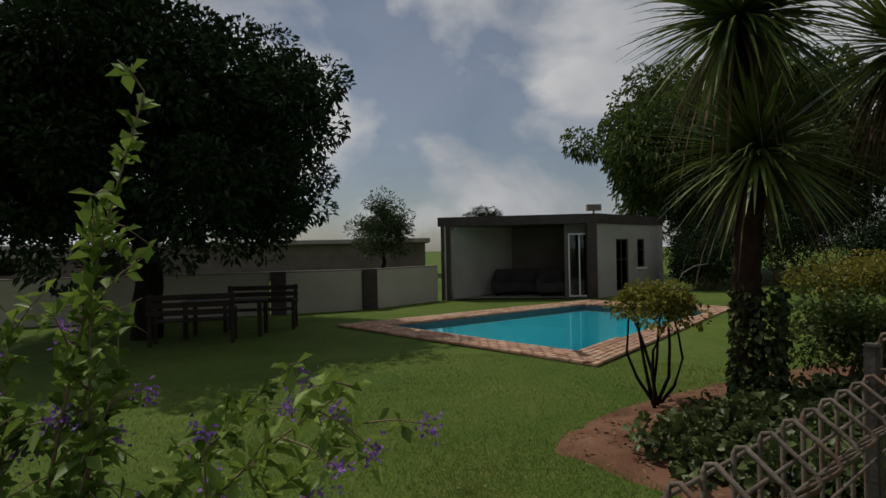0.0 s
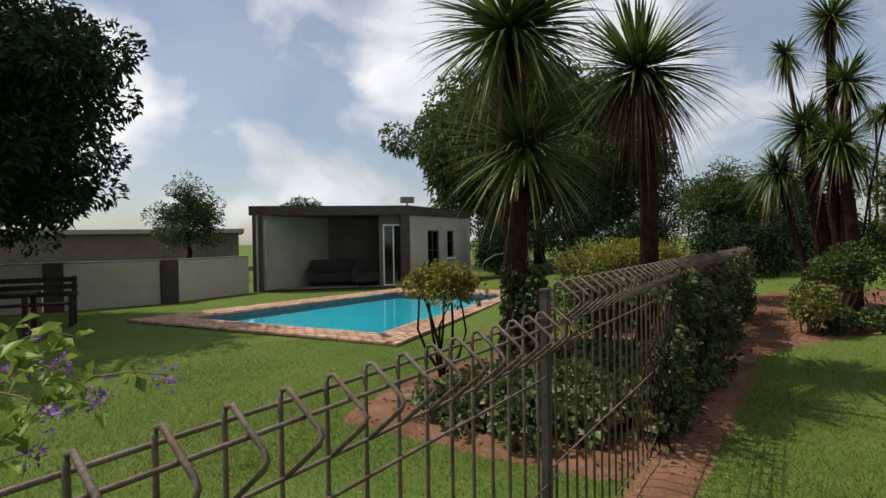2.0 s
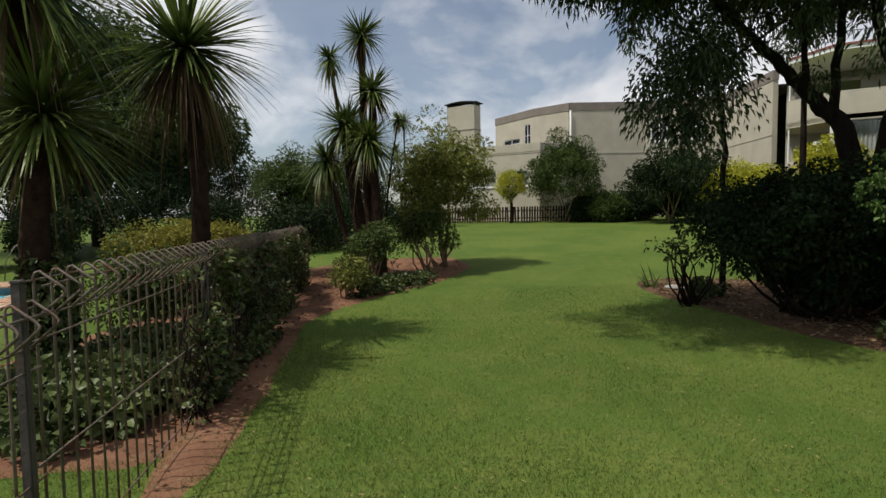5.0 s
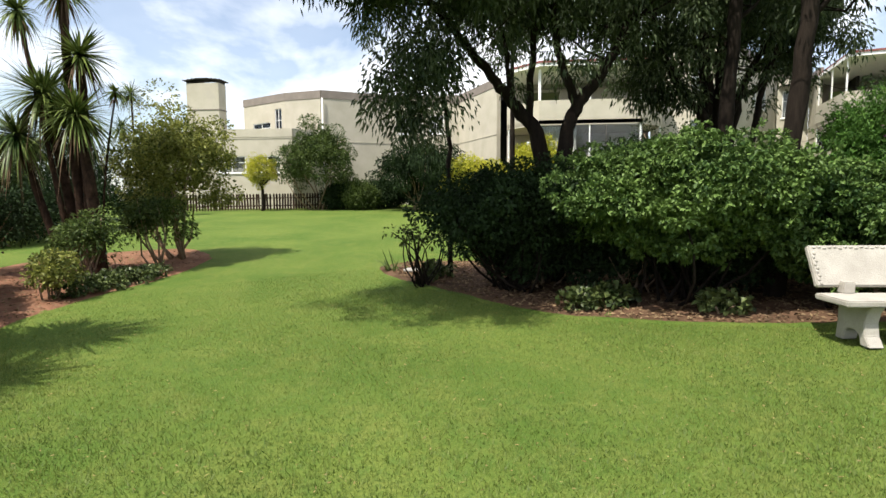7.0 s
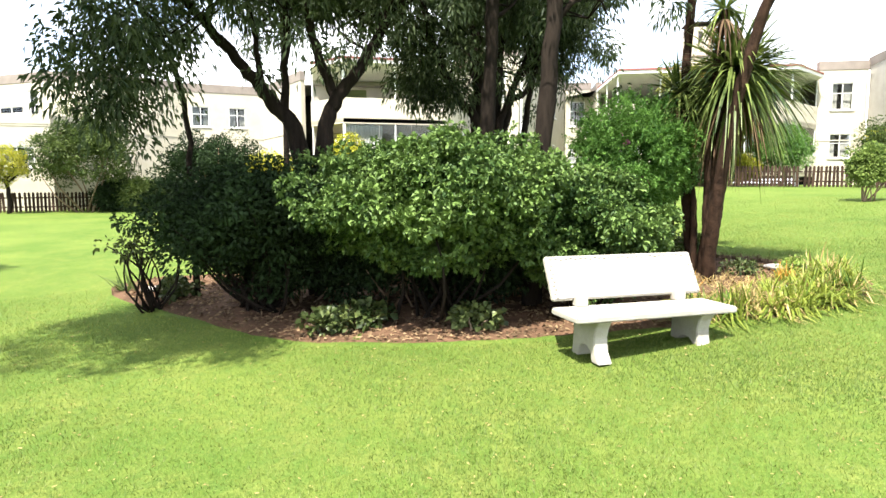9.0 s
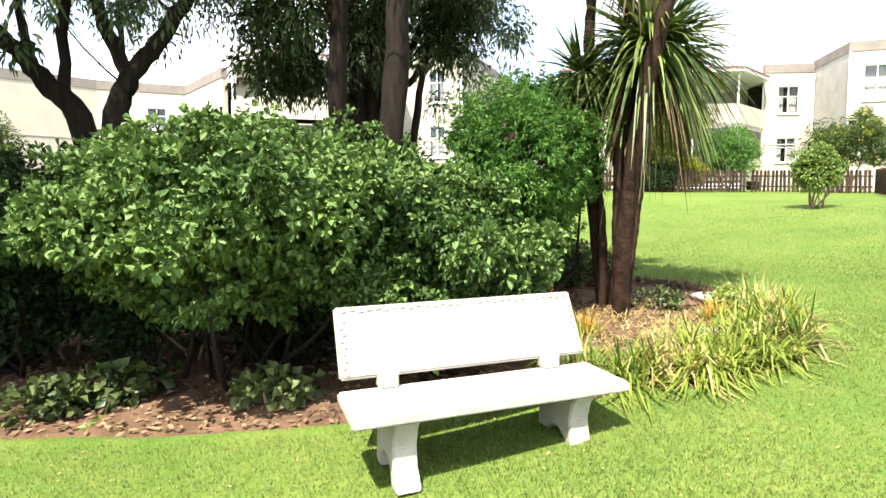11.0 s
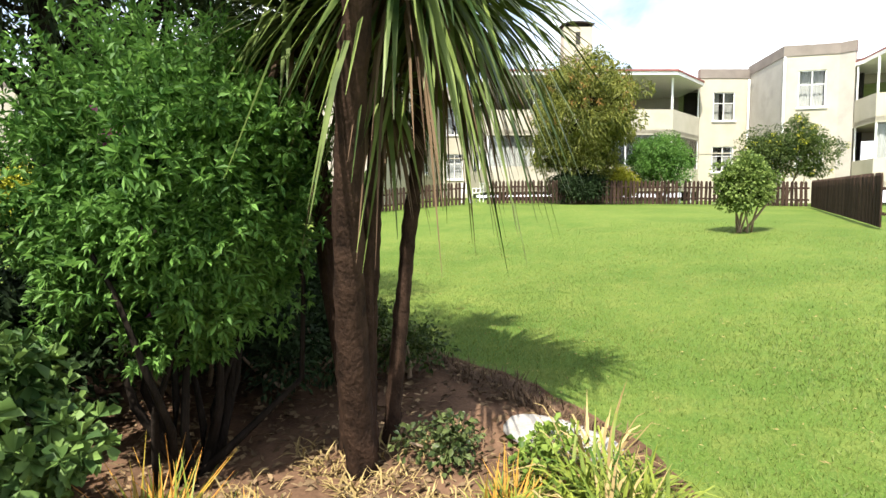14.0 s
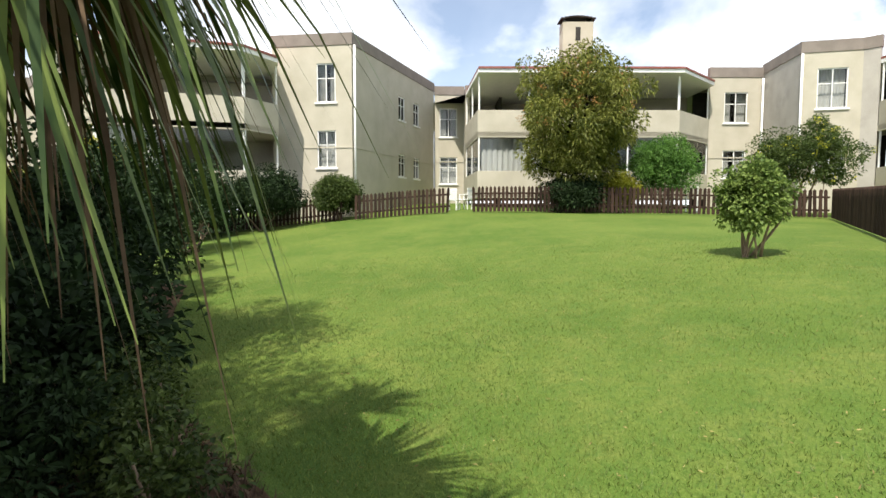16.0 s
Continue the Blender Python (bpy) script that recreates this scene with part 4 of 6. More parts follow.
def balcony(parent, pts, z0, depth_dir, roof_mat=None):
    """A two-storey balcony along pts (interior on the left): parapets, posts, roof."""
    vs = [Vector(p) for p in pts]
    for fl in (0, 1):
        za = z0 + 2.8 * fl
        for a, b in zip(vs, vs[1:]):
            bm = bmesh.new()
            m = wall_pieces(bm, a, b, za - 0.25, za + 0.95, 0.12, [])
            part("balcony_parapet", bm, M_PLASTER, parent)
            ln = (b - a).length
            k = max(1, int(ln / 2.2))
            for i in range(k + 1):
                x = 0.04 + (ln - 0.12) * i / k
                bm = bmesh.new()
                add_box(bm, (x, 0.03, za + 0.951), (x + 0.06, 0.09, za + 2.5), m)
                part("balcony_post", bm, M_TRIM, parent)
            if fl == 0 and ln > 3:
                bm = bmesh.new()
                for q in range(3):
                    x0 = 0.12 + (ln - 0.2) * q / 3
                    add_box(bm, (x0 + 0.02, 0.05, za + 0.96), (x0 + (ln - 0.2) / 3 - 0.03, 0.056, za + 2.48), m)
                g = part("glazing", bm, M_GLASS, parent)
                g.visible_shadow = False
                bm = bmesh.new()
                pr = None
                for i in range(40):
                    x, y = 0.15 + (ln * 0.35) * i / 39, 0.3 + 0.04 * math.sin(i * 2.0)
                    v = [bm.verts.new(m @ Vector((x, y, za))), bm.verts.new(m @ Vector((x, y, za + 2.45)))]
                    if pr:
                        bm.faces.new((pr[0], v[0], v[1], pr[1]))
                    pr = v
                part("curtain", bm, M_CURTAIN, parent)
    dd = Vector(depth_dir)
    for z, h, mt, nm, ov in ((z0 + 2.5, 0.25, M_PLASTER, "slab", 0.0), (z0 + 5.35, 0.16, M_TRIM, "roof_fascia", 0.45), (z0 + 5.513, 0.09, M_REDTRIM, "roof_edge", 0.5), (z0 - 0.3, 0.25, M_PLASTER, "floor_slab", 0)):
        bm = bmesh.new()
        ring = [v - dd.normalized() * ov for v in vs] + [vs[-1] + dd, vs[0] + dd]
        lo = [bm.verts.new((v.x, v.y, z)) for v in ring]
        hi = [bm.verts.new((v.x, v.y, z + h)) for v in ring]
        bm.faces.new(lo[::-1]), bm.faces.new(hi)
        for i in range(len(ring)):
            j = (i + 1) % len(ring)
            bm.faces.new((lo[i], lo[j], hi[j], hi[i]))
        part(nm, bm, mt, parent)
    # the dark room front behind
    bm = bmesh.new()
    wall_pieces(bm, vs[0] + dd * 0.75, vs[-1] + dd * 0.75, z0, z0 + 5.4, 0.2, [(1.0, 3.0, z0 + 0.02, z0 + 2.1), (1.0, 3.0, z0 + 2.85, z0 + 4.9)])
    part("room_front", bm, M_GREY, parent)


def downpipe(parent, x, y, z0, z1):
    Tubes().add([(x, y, z0), (x, y, z1)], 0.05, 8).link("downpipe", M_TRIM, parent)


def chimney(parent, x, y, rz, z0, z1, w=1.3, d=0.8):
    part("chimney", box_bm((-w / 2, -d / 2, z0), (w / 2, d / 2, z1), 0.01, pose(x, y, 0, 0, 0, rz)), M_PLASTER, parent)
    zm = z0 + (z1 - z0) * 0.55
    part("chimney_band", box_bm((-w / 2 - 0.03, -d / 2 - 0.03, zm), (w / 2 + 0.03, d / 2 + 0.03, zm + 0.06), 0, pose(x, y, 0, 0, 0, rz)), M_FASCIA, parent)
    part("chimney_slot", box_bm((-0.12, -d / 2 - 0.02, z1 - 0.9), (0.12, -d / 2 + 0.01, z1 - 0.25), 0, pose(x, y, 0, 0, 0, rz)), M_DARK, parent)
    bm = bmesh.new()
    n = 9
    for i in range(n):
        a0 = -0.5 + i / n
        z = z1 + 0.12 + 0.12 * math.cos(math.pi * (a0 + 0.5 / n))
        add_box(bm, (w * 1.15 * a0, -d * 0.6, z), (w * 1.15 * (a0 + 1 / n) + 0.01, d * 0.6, z + 0.06), pose(x, y, 0, 0, 0, rz))
    for sx in (-w / 2 + 0.02, w / 2 - 0.1):
        add_box(bm, (sx, -d / 2 + 0.03, z1 + 0.001), (sx + 0.08, d / 2 - 0.03, z1 + 0.16), pose(x, y, 0, 0, 0, rz))
    part("chimney_cowl", bm, M_DARK, parent, "dark curved chimney cowl")


F16 = Vector((0.951, -0.309))
R16 = Vector((-0.309, -0.951))


def v16(px_side, deep):
    """A spot on the plan that lies so far ahead and to the side, seen from the walk's end."""
    q = Vector((6.69, -8.45)) + F16 * deep + R16 * px_side
    return (q.x, q.y)


def build_flats():
    f = thing("block_of_flats", (0, 0, 0), 0, "cream two-storey block of flats with balconies and a taupe parapet", "building", "flats")
    z0, z1 = 2.9, 8.6
    # wing with the blank gable, its corner pipe and the recess beside it
    flats_wall(f, [v16(-7.4, 24.6), v16(-3.86, 24.1), v16(-0.5, 33.6)], z0 - 1.2, z1 + 0.45, [[(2.0, 2.85, z0 + 0.95, z0 + 2.55, "full"), (2.0, 2.85, z0 + 3.75, z0 + 5.4, True)], [(4.9, 5.7, z0 + 0.85, z0 + 2.0, True), (6.9, 7.7, z0 + 0.85, z0 + 2.0, True), (4.9, 5.7, z0 + 3.75, z0 + 4.95, True), (6.9, 7.7, z0 + 3.75, z0 + 4.95, True)]])
    downpipe(f, *v16(-3.72, 24.0), z0 - 1.2, z1 + 0.4)
    flats_wall(f, [v16(-0.45, 33.65), v16(1.3, 33.7)], z0 - 1.0, z1 + 0.3, [[(0.3, 1.35, z0 + 0.7, z0 + 2.3, "full"), (0.3, 1.35, z0 + 3.5, z0 + 5.2, True)]])
    b1 = [v16(1.3, 31.0), v16(1.65, 26.0), v16(11.0, 26.0), v16(13.6, 28.6)]
    balcony(f, b1, z0, F16 * 3.5)
    flats_wall(f, [v16(1.3, 33.6), v16(1.3, 31.1)], z0 - 1, z1 - 0.2, [[]])
    flats_wall(f, [v16(13.7, 28.8), v16(16.4, 28.8)], z0 - 1.2, z1 + 0.2, [[(0.75, 1.95, z0 + 0.8, z0 + 2.2, True), (0.75, 1.95, z0 + 3.6, z0 + 5.15, True)]])
    # side faces in the darker grey: their shade is put into the colour
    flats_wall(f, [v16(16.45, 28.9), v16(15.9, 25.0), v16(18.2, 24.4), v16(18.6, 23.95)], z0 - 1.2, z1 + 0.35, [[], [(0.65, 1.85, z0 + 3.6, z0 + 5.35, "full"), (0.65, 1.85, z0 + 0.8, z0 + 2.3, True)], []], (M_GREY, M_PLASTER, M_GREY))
    downpipe(f, *v16(15.85, 24.85), z0 - 1.2, z1 + 0.3)
    downpipe(f, *v16(16.3, 28.6), z0 - 1.2, z1 + 0.1)
    balcony(f, [v16(18.6, 23.9), v16(18.1, 22.0), v16(28.0, 18.8)], z0, F16 * 3.5)
    chimney(f, *v16(6.75, 28.6), -108, z1 - 1, z1 + 2.75, 1.5)
    # roofs over the wings, which close the rooms
    for ring, z in (([v16(-7.4, 24.6), v16(-3.9, 24.3), v16(-0.6, 33.8), v16(1.2, 33.9), v16(1.4, 31), v16(14, 29), v16(16.4, 29.0), v16(16.2, 25.2), v16(18.2, 24.6), v16(18.8, 24.1), v16(30, 21.0), v16(30, 45), v16(-7.4, 45)], z1 - 0.2),):
        bm = bmesh.new()
        bm.faces.new([bm.verts.new((x, y, z)) for x, y in ring])
        bmesh.ops.triangulate(bm, faces=bm.faces[:])
        part("roof", bm, M_ROOF, f)

    g = thing("block_of_flats", (0, 0, 0), 0, "cream two-storey flats with a tall chimney behind a picket fence", "building", "flats")
    z0, z1 = 2.1, 7.85
    balcony(g, [(31.2, -1.2), (29.6, -2.8), (29.6, -7.9), (30.9, -9.2)], 2.6, (3.5, 0))
    flats_wall(g, [(35.6, 10.6), (38.0, 6.4), (38.6, 2.0), (33.4, -0.6)], z0, z1, [[], [(0.3, 1.3, z0 + 3.7, z0 + 4.9, True), (2.4, 3.4, z0 + 3.7, z0 + 4.9, True), (0.3, 1.3, z0 + 0.9, z0 + 2.2, True)], []])
    downpipe(g, 35.5, 10.55, z0, z1)
    flats_wall(g, [(38.4, 17.2), (36.2, 13.3), (35.6, 10.7)], z0, z1, [[(1.0, 2.9, z0 + 3.55, z0 + 4.5, True), (3.4, 4.1, z0 + 3.3, z0 + 5.3, False)], []])
    flats_wall(g, [(33.4, 18.2), (33.4, 11.8)], z0, z0 + 3.1, [[(1.6, 3.4, z0 + 0.95, z0 + 1.95, "full"), (4.0, 5.6, z0 + 0.95, z0 + 1.95, True)]], band=M_PLASTER)
    flats_wall(g, [(33.45, 11.75), (35.6, 10.65)], z0, z0 + 3.1, [[]], band=M_PLASTER)
    chimney(g, 33.9, 17.45, 90, z0 + 2.8, z1 + 0.7, 2.1, 0.9)
    flats_wall(g, [(41.0, 26.0), (40.0, 17.4)], z0, z1 - 1.8, [[(2.0, 3.2, z0 + 2.6, z0 + 3.5, True), (4.5, 6.5, z0 + 0.9, z0 + 1.9, True)]])
    for ring, z in (([(38.6, 17.2), (36.3, 13.5), (35.8, 10.7), (38.2, 6.5), (38.8, 2.1), (33.6, -0.5), (33, -10), (48, -10), (48, 17.2)], z1 - 0.2), ([(33.5, 18.1), (33.5, 11.9), (35.6, 10.8), (40, 11), (40, 18.1)], z0 + 3.0), ([(40.2, 17.3), (41.2, 26), (50, 26), (50, 17.3)], z1 - 2.0)):
        bm = bmesh.new()
        bm.faces.new([bm.verts.new((x, y, z)) for x, y in ring])
        bmesh.ops.triangulate(bm, faces=bm.faces[:])
        part("roof", bm, M_ROOF, g)


build_flats()


# ---- picket fences ----
def picket_run(a, b, label, height=1.0, lean=0.0):
    a, b = Vector(a), Vector(b)
    ln = (b - a).length
    w = (b - a).normalized()
    t = thing("picket_fence", (a.x, a.y, gz(*a)), 0, label, "picket fence", "picket fences")
    bm = bmesh.new()
    v = [bm.verts.new(c) for c in ((-0.052, -0.011, 0.04), (0.052, -0.011, 0.04), (0.052, -0.011, height - 0.07), (0.0, -0.011, height), (-0.052, -0.011, height - 0.07))]
    f = bm.faces.new(v)
    ex = bmesh.ops.extrude_face_region(bm, geom=[f])
    bmesh.ops.translate(bm, verts=[e for e in ex["geom"] if isinstance(e, bmesh.types.BMVert)], vec=(0, 0.022, 0))
    bmesh.ops.recalc_face_normals(bm, faces=bm.faces[:])
    me = bpy.data.meshes.new("picket")
    bm.to_mesh(me)
    bm.free()
    me.materials.append(M_PICKET)
    rng = np.random.default_rng(int(abs(a.x * 10)) + 1)
    ang = math.degrees(math.atan2(w.y, w.x))
    z_a = gz(*a)
    for i in range(int(ln / 0.155)):
        q = w * (0.05 + i * 0.155)
        ob = new("picket", me)
        ob.parent = t
        ob.matrix_basis = pose(q.x, q.y, gz(a.x + q.x, a.y + q.y) - z_a, 0, rng.normal() * 1.2, ang)
    nv = Vector((-w.y, w.x))
    for h in (0.28, 0.72):
        pts = []
        for k in range(9):
            q = w * (ln * k / 8) + nv * 0.035
            pts.append((q.x, q.y, gz(a.x + q.x, a.y + q.y) - z_a + h * height))
        Tubes().add(pts, 0.035, 4).link("rail", M_PICKET2, t, smooth=False)


picket_run(v16(-3.4, 21.6), v16(0.3, 21.2), "dark creosoted picket fence beside the gap")
picket_run(v16(1.15, 20.9), v16(9.0, 20.4), "dark creosoted picket fence under the tree")
picket_run(v16(9.05, 20.4), v16(13.0, 18.6), "dark creosoted picket fence before the flats")
picket_run(v16(13.0, 18.5), v16(6.6, 7.5), "dark creosoted picket fence, turned towards the lawn")
picket_run(v16(-9.5, 22.5), v16(-3.9, 22.2), "dark creosoted picket fence behind shrubs")
picket_run((29.8, 17.5), (31.4, 12.3), "dark creosoted picket fence beside the clipped tree")
picket_run((31.4, 12.25), (33.5, 5.0), "dark creosoted picket fence under trees")


# ---- small garden furniture by the flats ----
def plastic_chair(place, rz):
    c = thing("garden_chair", (*place, gz(*place)), rz, "white plastic garden chair by the gap in the fence", "chair", "plastic chairs")
    part("seat", box_bm((-0.22, -0.22, 0.4), (0.22, 0.22, 0.44), 0.012), M_TRIM, c)
    bm = bmesh.new()
    for i in range(5):
        add_box(bm, (-0.2 + i * 0.085, 0.2, 0.44), (-0.145 + i * 0.085, 0.225, 0.82))
    add_box(bm, (-0.22, 0.195, 0.82), (0.22, 0.235, 0.9))
    part("backrest", bm, M_TRIM, c)
    for x in (-0.2, 0.16):
        for y in (-0.2, 0.17):
            part("leg", box_bm((x, y, 0), (x + 0.04, y + 0.04, 0.4), 0.006), M_TRIM, c)
        part("armrest", box_bm((x - 0.01, -0.2, 0.62), (x + 0.05, 0.2, 0.65), 0.006), M_TRIM, c)
        part("arm_post", box_bm((x, -0.2, 0.44), (x + 0.035, -0.165, 0.62), 0.006), M_TRIM, c)


plastic_chair(v16(0.45, 23.2), 60)
plastic_chair(v16(1.0, 23.6), 130)
q = v16(10.0, 23.0)
gt = thing("garden_table", (*q, gz(*q)), -18, "white plastic garden table behind the pickets", "table")
part("tabletop", box_bm((-0.6, -0.4, 1.14), (0.6, 0.4, 1.19), 0.015), M_TRIM, gt)
for x in (-0.55, 0.49):
    for y in (-0.35, 0.29):
        part("leg", box_bm((x, y, 0), (x + 0.06, y + 0.06, 1.14), 0.01), M_TRIM, gt)
hp = thing("garden_hoop", (6.6, 15.6, -0.15), 0, "thin pale curved pipe beside the pool house", "pipe")
Tubes().add([(0, 0, 0), (0.05, 0, 0.5), (0.25, 0, 0.85), (0.6, 0, 1.05), (1.0, 0, 1.1)], 0.014, 6).link("pipe", M_FASCIA, hp)


# ---- the bench ----
def build_bench():
    # own axes: x along the bench, y towards the back
    b = thing("garden_bench", (6.1, -5.03, gz(6.1, -5.03) - 0.03), -85, "whitewashed concrete bench with a moulded backrest", "bench")
    hl = 0.85
    part("seat", box_bm((-hl, -0.22, 0.385), (hl, 0.25, 0.445), 0.012), M_CONCRETE, b)
    tilt = pose(0, 0.27, 0.50, -27, 0, 0)
    bm = box_bm((-hl + 0.02, -0.03, 0), (hl - 0.02, 0.03, 0.44), 0.012, tilt)
    back = part("backrest", bm, M_CONCRETE, b)
    def border(spots, rx, rz):
        bm = bmesh.new()
        for x, z in spots:
            r = bmesh.ops.create_uvsphere(bm, u_segments=8, v_segments=5, radius=1)
            for v in r["verts"]:
                v.co = tilt @ Vector((x + v.co.x * rx, -0.03 + v.co.y * 0.013, z + v.co.z * rz))
        tagged(part("moulding", bm, M_CONCRETE, back, "cast leaf border", True), kind="stuff")

    n = 30
    border([(-hl + 0.05 + (2 * hl - 0.1) * (i + 0.5) / n, 0.41 + 0.007 * math.sin(i * 2.2)) for i in range(n)], 0.024, 0.013)
    for s in (-1, 1):
        border([(s * (hl - 0.06) + 0.008 * (-1) ** i, 0.03 + 0.04 * i) for i in range(9)], 0.017, 0.019)
    for s in (-1, 1):
        part("back_support", box_bm((s * 0.55 - 0.06, 0.19, 0.443), (s * 0.55 + 0.06, 0.29, 0.56), 0.01), M_CONCRETE, b)
        bm = bmesh.new()
        x0 = s * 0.55
        prof = [(-0.2, 0.384), (-0.15, 0.32), (-0.12, 0.22), (-0.14, 0.1), (-0.21, 0.0), (-0.09, 0.0), (-0.06, 0.09), (0.0, 0.13), (0.08, 0.13), (0.13, 0.09), (0.15, 0.0), (0.26, 0.0), (0.24, 0.18), (0.24, 0.384)]
        f = bm.faces.new([bm.verts.new((x0 - 0.07, y, z)) for y, z in prof])
        ex = bmesh.ops.extrude_face_region(bm, geom=[f])
        bmesh.ops.translate(bm, verts=[e for e in ex["geom"] if isinstance(e, bmesh.types.BMVert)], vec=(0.14, 0, 0))
        bmesh.ops.recalc_face_normals(bm, faces=bm.faces[:])
        bmesh.ops.bevel(bm, geom=bm.edges[:], offset=0.008, segments=2, affect="EDGES")
        part("leg", bm, M_CONCRETE, b)


build_bench()


# ---- picnic table set under the big tree ----
def slat_bench(place, rz):
    b = thing("wooden_bench", (*place, gz(*place)), rz, "dark-stained slatted wooden garden bench in the shade", "bench", "garden benches")
    for i in range(4):
        part("seat_slat", box_bm((-0.75, -0.25 + i * 0.12, 0.42), (0.75, -0.15 + i * 0.12, 0.45), 0.005), M_WOOD, b)
    for i in range(3):
        part("back_slat", box_bm((-0.75, 0.26, 0.55 + i * 0.14), (0.75, 0.29, 0.65 + i * 0.14), 0.005), M_WOOD, b)
    for x in (-0.7, 0.7):
        part("leg", box_bm((x - 0.035, -0.25, 0), (x + 0.035, -0.18, 0.6), 0.005), M_WOOD, b)
        part("leg", box_bm((x - 0.035, 0.2, 0), (x + 0.035, 0.258, 0.95), 0.005), M_WOOD, b)
        part("armrest", box_bm((x - 0.04, -0.27, 0.6), (x + 0.04, 0.2, 0.64), 0.005), M_WOOD, b)


slat_bench((-3.9, 11.9), 8)
slat_bench((-4.6, 10.2), 195)
tt = thing("wooden_table", (-4.3, 11.0, -0.15), 6, "dark-stained wooden garden table in the shade", "table")
for i in range(6):
    part("top_slat", box_bm((-0.8, -0.36 + i * 0.12, 0.7), (0.8, -0.25 + i * 0.12, 0.735), 0.005), M_WOOD, tt)
for x in (-0.7, 0.7):
    for y in (-0.3, 0.26):
        part("leg", box_bm((x - 0.04, y, 0), (x + 0.04, y + 0.07, 0.698), 0.005), M_WOOD, tt)

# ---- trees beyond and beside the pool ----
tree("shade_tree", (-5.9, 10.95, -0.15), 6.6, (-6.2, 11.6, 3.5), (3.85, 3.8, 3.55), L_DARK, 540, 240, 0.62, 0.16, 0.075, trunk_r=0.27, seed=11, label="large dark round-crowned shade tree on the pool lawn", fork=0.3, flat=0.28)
tree("garden_tree", (-2.6, 24.5, -0.2), 4.4, (-2.6, 24.5, 2.0), (1.25, 1.25, 1.9), L_GREYGREEN, 120, 70, 0.36, 0.15, 0.055, trunk_r=0.1, seed=12, label="small loose tree beyond the boundary wall")
tree("garden_tree", (2.6, 34, -0.2), 4.2, (2.6, 34, 3.1), (1.1, 1.1, 1.0), L_DARK, 40, 70, 0.4, 0.16, 0.07, trunk_r=0.1, seed=13, label="tree top showing over the pool house roof")
tree("pepper_tree", (14.5, 26.5, -0.1), 9.2, (14.0, 26.0, 5.7), (6.3, 4.8, 4.0), L_MID, 460, 260, 1.05, 0.26, 0.10, trunk_r=0.3, seed=14, label="broad soft grey-green tree behind the pool house", fork=0.3, flat=0.4, droop=0.5)
for i, (x, y, r, h) in enumerate(((9.6, 20.6, 1.3, 1.2), (12.0, 19.6, 1.6, 1.4), (13.4, 16.6, 1.3, 1.1), (18.5, 17.0, 1.7, 1.3), (20.5, 18.5, 2.2, 1.7), (11.2, 23.5, 1.9, 1.9), (16.5, 21.5, 2.1, 1.9), (10.6, 21.5, 1.6, 1.7), (13.6, 20.8, 2.0, 2.1), (18.3, 20.6, 2.0, 2.1), (14.8, 13.4, 1.3, 0.8), (17.0, 14.0, 1.5, 0.9), (19.6, 14.6, 1.7, 1.1), (21.8, 13.4, 1.4, 0.8), (9.2, 19.3, 0.9, 0.9))):
    bush("boundary_shrub", (x, y, gz(x, y) - 0.03), (r, r * 0.9, h), L_DARK, 60, 110, 0.5, 0.12, 0.055, 30 + i, "dense dark shrub along the garden edge", "boundary shrubs", 0.0)
tree("garden_tree", (16.3, 15.8, 0.0), 4.4, (16.3, 15.8, 2.3), (1.5, 1.5, 1.75), L_MID, 100, 120, 0.5, 0.12, 0.055, trunk_r=0.13, seed=15, label="rounded dark green tree by the pool garden")
tree("garden_tree", (23.0, 18.5, 0.1), 4.6, (23.0, 18.5, 2.7), (2.3, 2.2, 1.7), L_DARK, 90, 110, 0.6, 0.14, 0.06, trunk_r=0.14, seed=16, label="dark green tree further along the garden")
hd = bush("clipped_hedge", (6.15, 7.4, -0.15), (1.3, 0.8, 0.36), L_HEDGE, 110, 120, 0.2, 0.055, 0.035, 17, "flat-topped hedge with golden-brown tips", "", 2.0, 14)

# ---- palms ----
sword_tree("sword_palm", (2.91, 4.95, -0.15), [((0, 0, 0), (0.09, 0.05, 2.5), 0.12, 1.02, 380, 36, 0.2), ((0.03, 0.1, 1.6), (-0.04, 0.1, 3.75), 0.09, 1.12, 400, 60, 0.3)], 41, "two-headed sword-leaved palm with an ivy-covered trunk", "sword palms", ivy=1500)
sword_tree("sword_palm", (4.58, 5.12, -0.15), [((0, 0, 0), (-0.03, 0.0, 3.5), 0.10, 1.06, 380, 160, 0.22)], 42, "tall sword-leaved palm with a skirt of dead leaves", "sword palms")
sword_tree("sword_palm", (10.2, 6.83, -0.08), [((0, 0, 0), (0.05, 0.25, 5.4), 0.085, 0.66, 210, 40, 0.25), ((0.12, 0.05, 0), (0.1, 0.03, 4.2), 0.09, 0.7, 240, 60, 0.3), ((-0.08, 0.25, 0), (-0.05, 1.11, 5.0), 0.045, 0.48, 110, 30, 0.7), ((-0.1, 0.1, 0), (-0.1, 0.65, 3.45), 0.09, 0.85, 320, 50, 0.35), ((0.12, -0.08, 0), (-0.15, -0.03, 3.05), 0.1, 0.85, 340, 50, 0.45), ((-0.15, 0.3, 0), (-0.2, 1.15, 2.7), 0.07, 0.75, 300, 50, 0.5), ((0.2, -0.2, 0), (0.1, -0.66, 3.5), 0.02, 0.3, 60, 6, 0.4)], 43, "clump of sword-leaved palms with heads at many heights", "sword palms")
